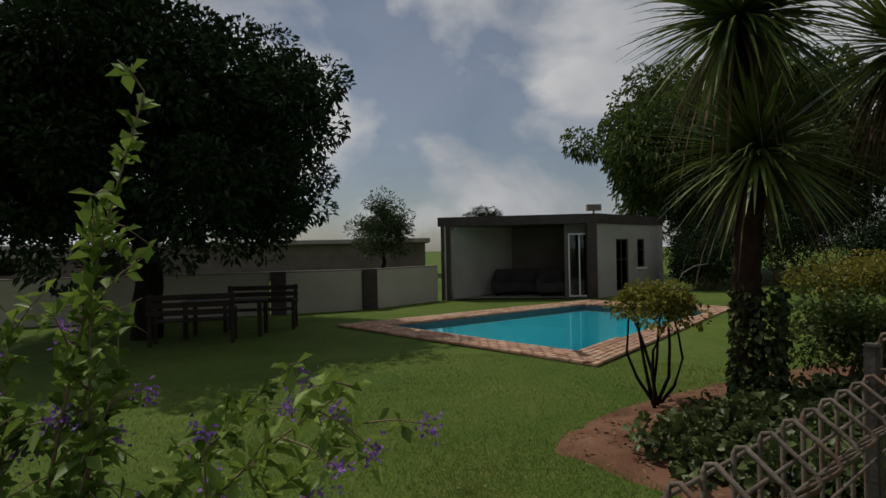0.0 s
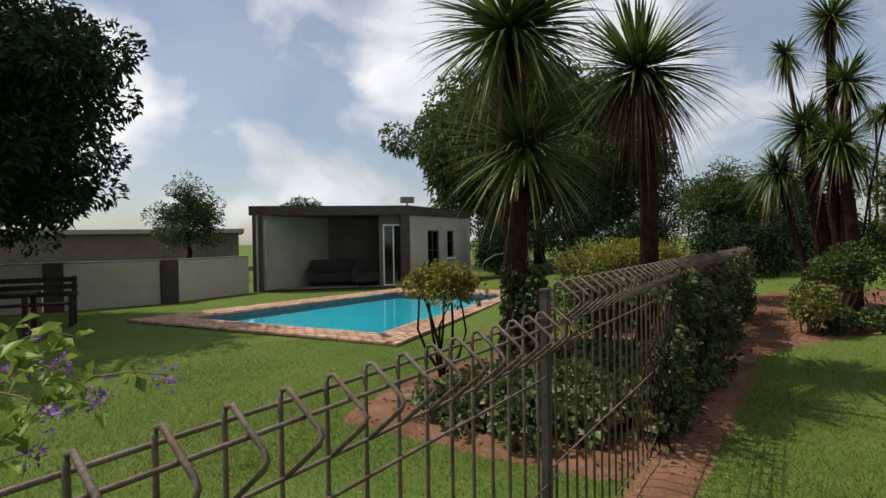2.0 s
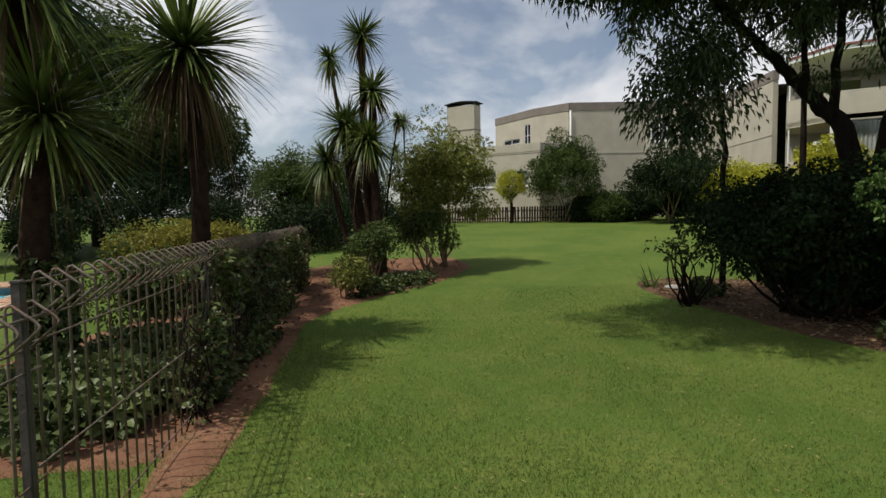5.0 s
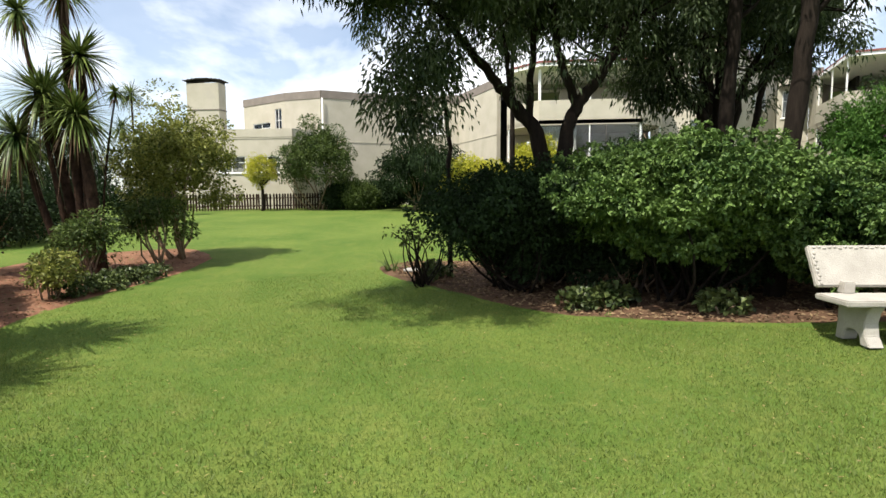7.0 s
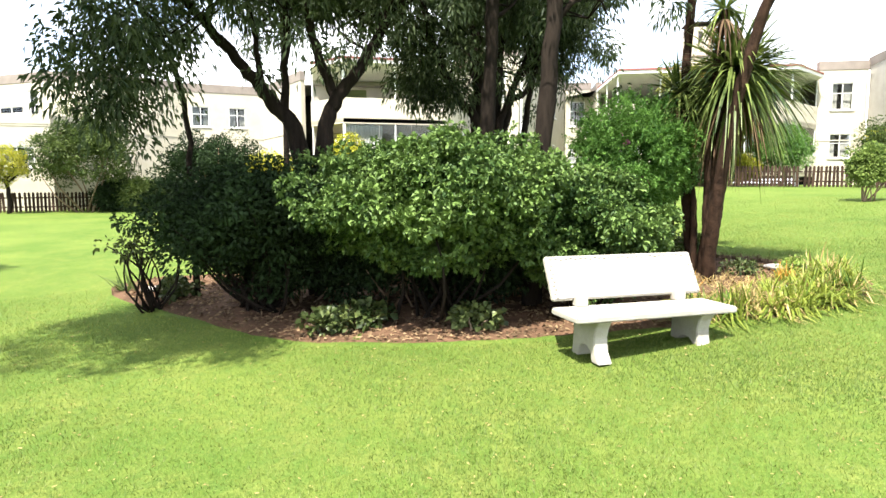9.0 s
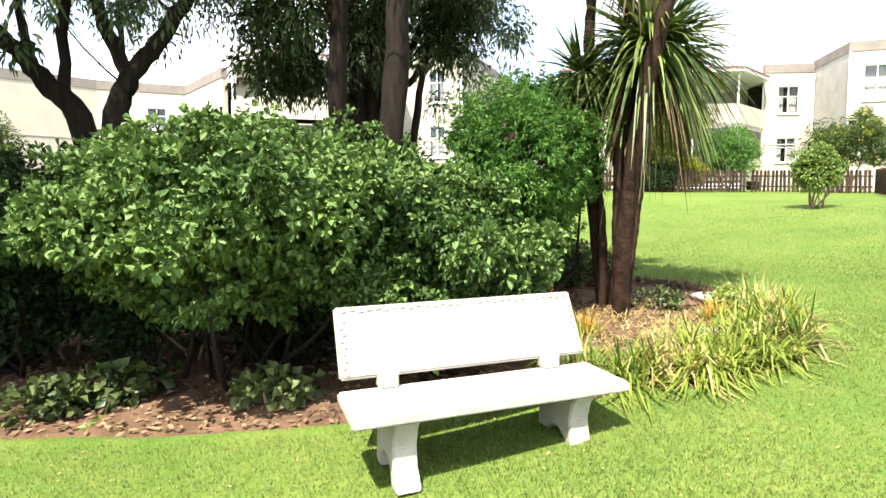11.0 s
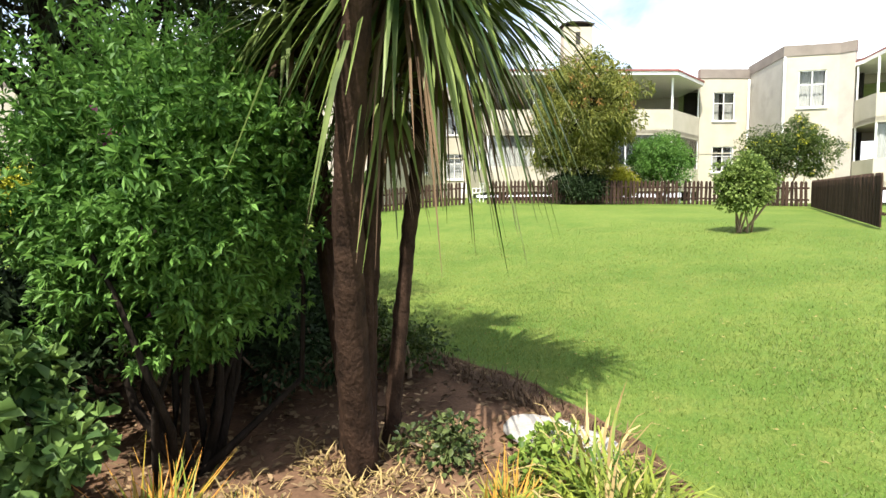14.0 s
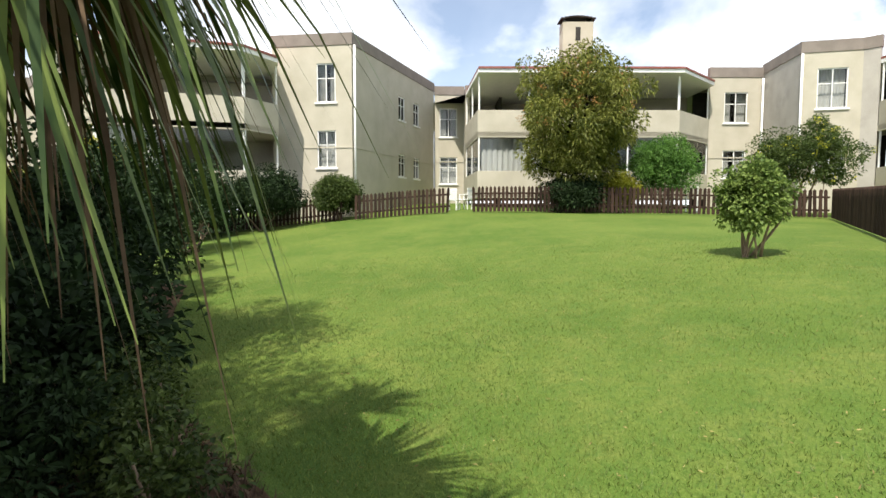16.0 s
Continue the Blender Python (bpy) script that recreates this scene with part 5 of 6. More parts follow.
sword_tree("sword_palm", (8.42, -7.4, gz(8.42, -7.4)), [((-0.13, 0.08, -0.05), (-1.5, -0.22, 5.1), 0.07, 0.5, 50, 20, 0.5, (-0.65, 0.43, 2.5)), ((0.29, 0.02, -0.05), (0.0, 0.16, 5.4), 0.062, 0.65, 130, 40, 0.5), ((0.06, 0.0, -0.05), (-0.2, -0.14, 2.84), 0.042, 1.0, 440, 60, 0.6), ((0.14, -0.13, -0.05), (0.08, -0.45, 2.82), 0.045, 0.98, 340, 70, 0.65), ((0.17, 0.12, -0.05), (0.25, 0.38, 2.62), 0.04, 0.62, 150, 30, 0.4), ((-0.02, 0.03, -0.05), (-0.3, 0.12, 3.6), 0.045, 0.5, 60, 40, 0.6), ((0.2, -0.02, -0.05), (0.12, -0.12, 2.2), 0.045, 0.5, 60, 60, 0.8)], 44, "clump of leaning sword palms with rough ringed trunks", "sword palms")
sword_tree("sword_palm", (25.8, 16.8, 0.5), [((0, 0, 0), (0, 0, 6.0), 0.05, 0.8, 160, 30, 0.5), ((0.3, 0.6, 0), (0.2, 0.7, 4.4), 0.05, 0.8, 160, 30, 0.5)], 45, "slim distant sword palm with two heads", "sword palms")

# ---- shrubs beside the pool fence ----
bush("loose_shrub", (12.6, 6.5, 0.0), (1.4, 1.35, 1.75), L_OLIVE, 170, 120, 0.33, 0.09, 0.045, 51, "loose olive-green shrub with yellowing leaves", "", 0.15, 10)
bush("low_shrub", (8.1, 5.75, -0.1), (0.4, 0.4, 0.36), L_OLIVE, 30, 60, 0.18, 0.07, 0.045, 52, "small round mottled shrub in the red bed", "low shrubs", 0.1)
bush("low_shrub", (9.4, 6.3, -0.08), (0.6, 0.5, 0.6), L_MID, 40, 70, 0.25, 0.08, 0.04, 53, "leafy dark shrub at the palms' feet", "low shrubs", 0.2)
bush("low_shrub", (11.4, 6.2, -0.02), (0.8, 0.6, 0.75), L_MID, 50, 80, 0.3, 0.08, 0.04, 54, "leafy dark shrub below the loose shrub", "low shrubs", 0.2)
bush("low_shrub", (10.0, 9.0, -0.05), (1.2, 1.0, 0.9), L_DARK, 60, 90, 0.35, 0.09, 0.045, 55, "dense shrub at the end of the fence", "low shrubs", 0.1)
bush("rose_bush", (2.19, 5.5, -0.15), (0.42, 0.42, 0.22), L_HEDGE, 34, 60, 0.15, 0.06, 0.04, 56, "leggy rose bush with rust-coloured tips", "", 3.6, 7, "shrub", 0.45, 0.25, M_BARK)
bush("ground_cover", (2.75, 3.95, -0.13), (1.15, 1.15, 0.12), L_IVY, 130, 60, 0.16, 0.085, 0.075, 57, "ivy and shade plants under the palm", "ground covers", 0.1, 6, "ground cover", 0.04)
bush("ground_cover", (3.9, 4.6, -0.13), (1.3, 0.9, 0.12), L_IVY, 80, 60, 0.2, 0.085, 0.075, 58, "ivy and shade plants along the fence", "ground covers", 0.1, 6, "ground cover", 0.04)
bush("garden_shrub", (4.3, 5.6, -0.15), (0.8, 0.7, 0.5), L_MID, 60, 70, 0.26, 0.08, 0.04, 59, "mixed green shrub between the palms", "", 0.2)
bush("ground_cover", (9.3, 5.6, -0.08), (1.4, 0.35, 0.1), L_IVY, 60, 45, 0.14, 0.07, 0.06, 60, "low ground cover edging the red bed", "ground covers", 0.1, 6, "ground cover", 0.03)

# ---- shrubs and trees towards the flats ----
def topiary(x, y):
    z = gz(x, y)
    t = tree("clipped_ball_tree", (x, y, z), 3.0, (x, y, z + 2.25), (0.78, 0.78, 0.85), L_YELLOW, 90, 120, 0.24, 0.06, 0.045, trunk_r=0.09, seed=61, label="golden clipped ball tree on a short trunk", fork=0.55, inner=0.7, flat=1.0, category="topiary")


topiary(31.0, 12.75)
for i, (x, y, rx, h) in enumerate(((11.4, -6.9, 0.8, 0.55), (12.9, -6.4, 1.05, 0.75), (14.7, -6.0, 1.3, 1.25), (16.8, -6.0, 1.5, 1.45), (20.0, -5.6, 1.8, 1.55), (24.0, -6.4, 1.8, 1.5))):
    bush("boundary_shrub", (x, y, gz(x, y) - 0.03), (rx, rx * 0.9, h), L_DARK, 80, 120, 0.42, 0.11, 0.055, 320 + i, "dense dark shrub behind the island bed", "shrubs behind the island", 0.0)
for i, (x, y, rx, h, lf, lab) in enumerate(((31.9, 9.75, 2.2, 2.6, L_MID, "big dense evergreen beside the flats"), (31.0, 3.6, 2.4, 2.0, L_DARK, "dark shrub before the flats"), (32.0, 7.2, 0.9, 0.7, L_MID, "clipped low green shrub"), (33.4, 6.2, 1.5, 0.75, L_DARK, "low dark hedge behind the pickets"), (34.0, 3.4, 1.5, 0.8, L_DARK, "low dark hedge behind the pickets"), (32.6, 8.3, 1.2, 0.7, L_DARK, "low dark hedge behind the pickets"), (30.5, 0.5, 1.7, 1.5, L_YELLOW, "golden shrub behind the island bed"), (30.0, -3.0, 1.5, 1.9, L_YELLOW, "golden shrub before the balcony"))):
    bush("evergreen_shrub", (x, y, gz(x, y) - 0.03), (rx, rx, h), lf, 130, 170, 0.55, 0.14, 0.075, 70 + i, lab, "shrubs by the flats", 0.0)
q = v16(5.2, 21.6)
rt = tree("garden_tree", (*q, gz(*q)), 6.0, (q[0], q[1], gz(*q) + 3.7), (2.2, 2.2, 2.55), L_OLIVE, 260, 150, 0.5, 0.14, 0.05, trunk_r=0.16, seed=81, label="rounded tree with drooping rusty seed heads", fork=0.3, droop=0.5, flat=0.5)
rng_s = np.random.default_rng(83)
sd = unit(rng_s.normal(size=(70, 3)))
sd = sd[sd[:, 2] > -0.2]
s_at = (np.array([0, 0, 3.7]) + sd * np.array([2.15, 2.15, 2.5]))[:, None, :] + rng_s.normal(scale=0.11, size=(len(sd), 22, 3))
leaves("seed_head", s_at.reshape(-1, 3), rng_s.normal(size=(len(sd) * 22, 3)) - np.array([0, 0, 0.8]), 0.09, 0.04, L_RUST, rt, "rusty drooping seed heads", rng_s)
for i, (a, d, rx, h, lf, lab) in enumerate(((8.9, 22.5, 1.5, 1.5, L_BRIGHT, "bright green shrub behind the pickets"), (6.8, 22.3, 1.0, 0.7, L_YELLOW, "low golden shrub behind the pickets"), (13.3, 20.8, 2.05, 1.8, L_MID, "large green shrub with yellow flower spikes"), (-4.3, 22.6, 0.9, 0.9, L_MID, "green shrub at the foot of the gable"), (-6.9, 21.6, 1.6, 1.2, L_DARK, "dark shrub beside the flats"), (5.0, 21.3, 1.2, 0.6, L_DARK, "dark shrub under the rounded tree"), (-9.2, 20.0, 1.7, 1.3, L_DARK, "dark shrub beside the flats"))):
    q = v16(a, d)
    bush("fence_shrub", (*q, gz(*q) - 0.03), (rx, rx * 0.9, h), lf, 130, 150, 0.42, 0.11, 0.05, 90 + i, lab, "shrubs behind the pickets", 0.05, flower=(L_YELLOW, 60, 0.05, 0.09, "yellow flower spikes") if i == 2 else None)
bush("young_shrub", (12.99, -15.22, gz(12.99, -15.22) - 0.02), (0.46, 0.46, 0.56), L_YOUNG, 80, 120, 0.18, 0.07, 0.045, 101, "small round bright green shrub alone on the lawn", "", 0.5, 8, "shrub", 0.36, 0.35, M_TWIG)

# ---- the island bed ----
bush("large_bush", (8.35, -3.55, gz(8.3, -3.55)), (1.65, 1.9, 0.88), L_BUSH, 560, 27, 0.25, 0.072, 0.043, 111, "broad dense dark green bush with paler leaf tips", "", 0.66, 22, "bush", 0.8, 0.5, M_BARK, None, 8)
bush("large_bush", (7.6, -5.2, gz(7.6, -5.2)), (0.74, 0.95, 0.74), L_BUSH, 200, 27, 0.2, 0.072, 0.043, 114, "dense dark green bush lobe behind the bench", "", 0.28, 8, "bush", 0.3, 0.5, M_BARK, None, 8)
# left part of the bush: the tree's shade is painted in by the dark leaf
bush("large_bush", (9.3, -1.2, gz(9.3, -1.2)), (1.4, 1.55, 0.78), L_DARK, 280, 110, 0.27, 0.075, 0.042, 112, "sparse bush with bare twisting branches, tree shade put into its leaf colour", "", 0.6, 34, "bush", 0.55, 0.45, M_BARK)
bush("large_bush", (9.65, 0.3, gz(9.65, 0.3)), (0.4, 0.6, 0.16), L_BRONZE, 16, 20, 0.13, 0.08, 0.045, 115, "bare twisting branches tipped with sparse leaves", "", 4.6, 16, "bush", 0.6, 0.5, M_BARK)
# added dark foliage that imitates the shaded hollow under the broad bush
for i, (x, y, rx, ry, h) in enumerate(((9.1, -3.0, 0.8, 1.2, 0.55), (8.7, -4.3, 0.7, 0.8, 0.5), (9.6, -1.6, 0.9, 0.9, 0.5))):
    bush("understory_shrub", (x, y, gz(x, y) - 0.02), (rx, ry, h), L_DARK, 90, 110, 0.26, 0.08, 0.045, 420 + i, "dense dark growth added to stand for the shade under the broad bush", "understory shrubs", 0.02)
bush("flowering_shrub", (8.78, -6.38, gz(8.78, -6.38)), (0.82, 0.82, 1.05), L_BRIGHT, 230, 44, 0.22, 0.062, 0.02, 113, "tall bright green shrub with a few pink flowers", "", 0.55, 14, "shrub", 0.85, 0.6, M_BARK, (L_PINK, 9, 0.03, 0.07, "small pink flowers"), 7)
rng_u = np.random.default_rng(117)
az_u, r_u = rng_u.uniform(0, 2 * math.pi, 150), 0.78 * rng_u.uniform(0, 1, 150) ** 0.5
f_u = np.stack([r_u * np.cos(az_u), r_u * np.sin(az_u), 1.55 + 0.95 * np.sqrt(1 - (r_u / 0.82) ** 2)], 1)
up_u = np.stack([0.35 * np.cos(az_u) * r_u, 0.35 * np.sin(az_u) * r_u, rng_u.uniform(0.12, 0.3, 150)], 1)
at_u = (f_u[:, None, :] + up_u[:, None, :] * np.linspace(-0.3, 1, 12)[None, :, None]).repeat(3, 1).reshape(-1, 3)
leaves("shoot", at_u, rng_u.normal(size=at_u.shape) * 0.8 + np.array([0, 0, 0.9]), 0.06, 0.018, L_BRIGHT, bpy.data.objects["flowering_shrub"], "upright leafy shoots", rng_u)


def feathery_tree(base, stems, crowns, seed, label, name="feathery_tree", leaf=None, per=125, twigs=4):
    """A tree of bending stems, each a path with its radius at foot and tip; crowns are ellipsoids of hanging leaves."""
    rng = np.random.default_rng(seed)
    org = np.array([base[0], base[1], gz(*base)])
    t = thing(name, tuple(org), 0, label, "tree", "trees in the island bed")
    lb = Tubes()
    cents, ends = [], []
    for path, ra, rb in stems:
        pts = [np.asarray(p, float) - org for p in path]
        fine = []
        for i in range(len(pts) - 1):
            p0, p1, p2, p3 = pts[max(i - 1, 0)], pts[i], pts[i + 1], pts[min(i + 2, len(pts) - 1)]
            for k in range(6):
                u = k / 6
                fine.append(0.5 * (2 * p1 + (p2 - p0) * u + (2 * p0 - 5 * p1 + 4 * p2 - p3) * u * u + (3 * p1 - p0 - 3 * p2 + p3) * u ** 3) + rng.normal(size=3) * 0.012)
        fine.append(pts[-1])
        ends.append(pts[-1])
        n = len(fine)
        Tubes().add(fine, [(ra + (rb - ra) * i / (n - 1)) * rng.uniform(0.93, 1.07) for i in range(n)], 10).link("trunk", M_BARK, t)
        for k in range(twigs):
            i = int(n * rng.uniform(0.62, 1.0)) - 1
            st = fine[i]
            e = st + np.array([rng.normal() * 0.9, rng.normal() * 0.9, rng.uniform(0.0, 1.0)])
            limb(lb, rng, st, e, rb * 0.55, rb * 0.12, 0.15, 4, 5)
            for j in range(4):
                e2 = e + rng.normal(size=3) * np.array([0.6, 0.6, 0.35])
                limb(lb, rng, st + (e - st) * 0.6, e2, rb * 0.16, 0.005, 0.2, 3, 4)
                cents.append(e2)
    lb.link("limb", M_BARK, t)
    for cc, cr, n in crowns:
        c, r = crown_clumps(rng, np.asarray(cc) - org, np.asarray(cr), n, 0.4, 0.5, 0.15)
        for k in range(0, n, 9):
            near = min(ends, key=lambda q: np.linalg.norm(q - c[k]))
            limb(lb, rng, near, c[k], 0.02, 0.005, 0.1, 3, 4)
        cents += list(c)
    cents = np.array(cents)
    rad = np.full((len(cents), 3), 0.42) * rng.uniform(0.55, 1.2, (len(cents), 1))
    at, way = clump_points(rng, cents, rad, [per] * len(cents), 0.1)
    leaves("crown", at, way * 0.6 + np.array([0, 0, -0.5]), 0.1, 0.032, leaf or L_GREYGREEN, t, "", rng, droop=0.4)
    return t


feathery_tree((10.2, -1.95), [
    ([(10.25, -1.95, -0.2), (10.3, -1.66, 2.33), (10.3, -1.31, 2.9), (10.25, -1.0, 3.3), (10.1, -0.45, 3.95), (9.6, 0.3, 4.8)], 0.15, 0.05),
    ([(10.3, -1.5, 2.7), (10.3, -1.56, 4.35), (10.3, -1.6, 5.5)], 0.07, 0.03),
    ([(10.3, -1.2, 3.0), (10.25, -1.1, 3.8), (10.1, -0.9, 4.9)], 0.055, 0.025),
    ([(10.05, -2.0, -0.2), (9.9, -2.08, 2.3), (9.9, -2.3, 2.94), (9.9, -2.7, 3.5), (9.9, -3.1, 4.3), (9.9, -3.4, 5.3)], 0.14, 0.05),
    ([(9.9, -2.26, 2.9), (9.9, -2.0, 3.56), (9.85, -1.86, 4.24), (9.7, -1.7, 5.3)], 0.085, 0.035)],
    # the second crown stays out of view, added to cast shade on the lawn
    [((7.85, 0.75, 4.95), (1.6, 1.6, 0.8), 130), ((6.3, 1.5, 5.75), (2.0, 1.8, 0.7), 210), ((8.9, -0.2, 4.8), (1.7, 1.7, 0.9), 130), ((10.0, -2.2, 4.9), (1.5, 1.7, 0.8), 120)], 121, "dark-barked forked feathery tree leaning over the lawn, one unseen crown added for its shade")
feathery_tree((10.5, -0.08), [
    ([(10.5, -0.08, -0.1), (10.48, -0.08, 1.6), (10.4, -0.05, 2.9), (9.9, 0.1, 3.75), (9.0, 0.28, 4.0)], 0.05, 0.025)],
    [((8.6, 0.3, 3.05), (0.62, 0.62, 1.0), 46), ((9.6, 0.1, 3.6), (0.7, 0.6, 0.5), 22)], 126, "slim tree with grey-green foliage hanging at the bed's tip", "small_tree", L_GREYGREEN, 70, 3)
feathery_tree((8.36, -4.74), [
    ([(8.36, -4.74, -0.1), (8.33, -4.84, 2.0), (8.29, -4.98, 4.0), (8.26, -5.1, 6.3)], 0.14, 0.09),
    ([(8.3, -4.95, 3.9), (8.5, -5.5, 4.6), (8.9, -6.2, 4.7), (9.1, -6.7, 4.3)], 0.03, 0.006)],
    [((8.7, -5.8, 6.4), (1.5, 1.5, 0.7), 70)], 124, "straight dark-barked tree with thin bare twigs")
feathery_tree((9.73, -4.42), [
    ([(9.73, -4.42, -0.1), (9.57, -4.45, 2.0), (9.38, -4.48, 4.0), (9.15, -4.52, 6.2)], 0.125, 0.08)],
    [((9.2, -4.3, 6.1), (1.6, 1.5, 0.8), 60)], 127, "straight dark-barked tree beside the broad bush")
feathery_tree((11.7, -5.05), [
    ([(11.7, -4.95, -0.1), (11.8, -4.93, 2.76), (11.8, -4.91, 3.73), (11.8, -4.8, 5.2)], 0.19, 0.08),
    ([(11.7, -5.1, -0.1), (11.8, -5.18, 2.77), (11.8, -5.26, 4.6), (11.8, -5.3, 6.0)], 0.22, 0.1),
    ([(11.7, -5.2, -0.1), (11.8, -5.43, 2.77), (11.8, -5.7, 3.78), (11.8, -6.23, 4.7)], 0.1, 0.04),
    ([(11.7, -5.3, -0.1), (11.8, -5.86, 2.96), (11.8, -6.05, 4.13), (11.8, -6.2, 5.2)], 0.075, 0.035),
    ([(11.6, -4.85, -0.1), (11.6, -4.89, 2.6), (11.6, -4.47, 3.31), (11.6, -4.1, 4.0), (11.6, -3.8, 5.0)], 0.11, 0.05),
    ([(11.6, -5.0, -0.1), (11.6, -5.3, 2.9), (11.6, -5.86, 3.56), (11.6, -6.29, 4.9)], 0.085, 0.03)],
    [((11.5, -5.1, 5.4), (2.2, 2.2, 1.1), 170), ((11.4, -4.0, 3.7), (0.6, 0.7, 0.8), 36), ((11.9, -6.4, 4.9), (1.2, 1.2, 0.9), 40)], 123, "many-stemmed dark tree with feathery leaves")
feathery_tree((13.6, -1.25), [
    ([(13.6, -1.25, -0.1), (13.6, -1.25, 3.0), (13.7, -1.2, 6.0)], 0.07, 0.04)],
    [((13.6, -1.2, 5.6), (1.4, 1.4, 1.0), 40)], 125, "slim straight tree behind the island bed")


def strap_clump(place, n, length, seed, label, mat, group, name="strap_leaved_clump", up=0.97, width=0.018, droop=0.62, flat=0.45):
    rng = np.random.default_rng(seed)
    x, y = place
    t = thing(name, (x, y, gz(x, y)), 0, label, "plant", group)
    v, q = [], []
    k = 5
    az = rng.uniform(0, 2 * math.pi, n)
    el = np.arcsin(rng.uniform(flat, up, n))
    L = length * rng.uniform(0.6, 1.15, n)
    root = rng.normal(scale=0.06, size=(n, 2))
    d = np.stack([np.cos(az) * np.cos(el), np.sin(az) * np.cos(el), np.sin(el)], 1)
    side = np.stack([-np.sin(az), np.cos(az), np.zeros(n)], 1)
    ws = np.array([0.7, 1, 0.85, 0.5, 0.06]) * width / 2
    verts = np.zeros((n, k, 2, 3))
    for i in range(k):
        s = i / (k - 1)
        p = d * (L * s)[:, None]
        p[:, :2] += root
        p[:, 2] -= droop * L * s ** 2.2 * rng.uniform(0.6, 1.1, n) * np.cos(el) * 1.4
        p[:, 2] = np.maximum(p[:, 2], 0.01)
        verts[:, i, 0], verts[:, i, 1] = p + side * ws[i], p - side * ws[i]
    b = np.arange(n)[:, None] * (2 * k)
    quads = np.concatenate([b + np.array([[2 * i, 2 * i + 1, 2 * i + 3, 2 * i + 2]]) for i in range(k - 1)], 0)
    fast_mesh("leaf_tuft", verts.reshape(-1, 3), quads, mat, t)
    return t


rng0 = np.random.default_rng(77)
for i in range(50):
    u = i / 50
    way = [Vector(p) for p in ((6.75, -5.95), (6.55, -6.9), (6.52, -7.55), (6.85, -8.1), (7.4, -8.42))]
    k = min(int(u * 4), 3)
    a = way[k].lerp(way[k + 1], u * 4 - k) + Vector((rng0.normal() * 0.08 + 0.22 * (i % 2), rng0.normal() * 0.1))
    strap_clump(a, 80, 0.62, 200 + i, "arching yellow-green strap-leaved clump edging the bed" if i % 7 else "straw-coloured arching clump edging the bed", L_LILY if i % 7 else L_DRYGRASS, "strap-leaved border", width=0.019, droop=0.95, flat=0.38)
for i in range(60):
    a = Vector((7.7 + rng0.normal() * 0.5, -7.3 + rng0.normal() * 0.6))
    if not in_outline(BED_ISLAND, a.x - 0.2, a.y) or not in_outline(BED_ISLAND, a.x, a.y - 0.2):
        continue
    strap_clump(a, 34, 0.22, 240 + i, "dry straw-coloured grassy tuft", L_DRYGRASS, "dry tufts", "dry_tuft", 0.9, 0.012)
for i, (x, y, h) in enumerate(((8.15, -6.3, 0.5), (7.85, -6.65, 0.32), (7.5, -7.85, 0.28))):
    fs = strap_clump((x, y), 60, h, 260 + i, "orange-tipped fire stick plant", L_FIRE, "fire sticks", "fire_stick_plant", 0.998, 0.013, 0.02, 0.62)
    low = strap_clump((x, y), 90, h * 0.8, 265 + i, "", L_LILY, "", "green_stems", 0.998, 0.014, 0.02, 0.5)
    tuft = low.children[0]
    tuft.parent, tuft.name = fs, "green_stem"
    bpy.data.objects.remove(low)
strap_clump((11.2, 1.15), 24, 0.55, 270, "upright dark strap-leaved plant at the bed's tip", L_MID, "", "iris_clump", 0.99, 0.035, 0.2)
for i, (x, y, r) in enumerate(((7.98, -8.42, 0.24), (7.15, -7.55, 0.14), (11.1, 0.7, 0.18), (10.9, 0.3, 0.15))):
    bm = bmesh.new()
    bmesh.ops.create_icosphere(bm, subdivisions=3, radius=r)
    for v in bm.verts:
        v.co *= 1 + 0.25 * noise.noise(v.co * 4 + Vector((i * 7, 0, 0)))
        v.co.z *= 0.22
        v.co.x *= 1.75 if i == 0 else 1.2
    st = part("flat_stone", bm, M_STONE, None, "", True)
    st.matrix_basis = pose(x, y, gz(x, y) + 0.05, 0, 0, 16)
    tagged(st, "pale flat stone lying in the flower bed", "stone", "bed stones")
for i, (x, y, rx, ry) in enumerate(((8.05, -2.45, 0.35, 0.5), (7.5, -3.75, 0.3, 0.3), (7.9, -2.0, 0.25, 0.3), (10.3, 0.2, 0.5, 0.4))):
    bush("ground_cover", (x, y, gz(x, y) + 0.03), (rx, ry, 0.1), L_IVY, 12, 22, 0.12, 0.1, 0.09, 280 + i, "dark ivy ground cover under the bushes", "ground covers", 0.2, 5, "ground cover", 0.03)
for i, (x, y, n, ln) in enumerate(((12.6, -6.4, 40, 0.8), (11.6, -7.2, 30, 0.6), (13.6, -5.6, 40, 0.8))):
    strap_clump((x, y), n, ln, 300 + i, "dark spiky strap-leaved clump at the bed's back edge", L_MID, "spiky clumps", "spiky_clump", 0.97, 0.045, 0.35)
for i, (x, y, r) in enumerate(((8.2, -7.75, 0.25), (7.75, -8.25, 0.22), (9.95, -7.6, 0.3))):
    bush("ground_cover", (x, y, gz(x, y) + 0.02), (r, r, 0.08), L_VERBENA if i % 2 else L_IVY, 16, 30, 0.1, 0.05, 0.035, 310 + i, "sprawling green weeds on the bare bed", "bed weeds", 0.2, 5, "ground cover", 0.03)
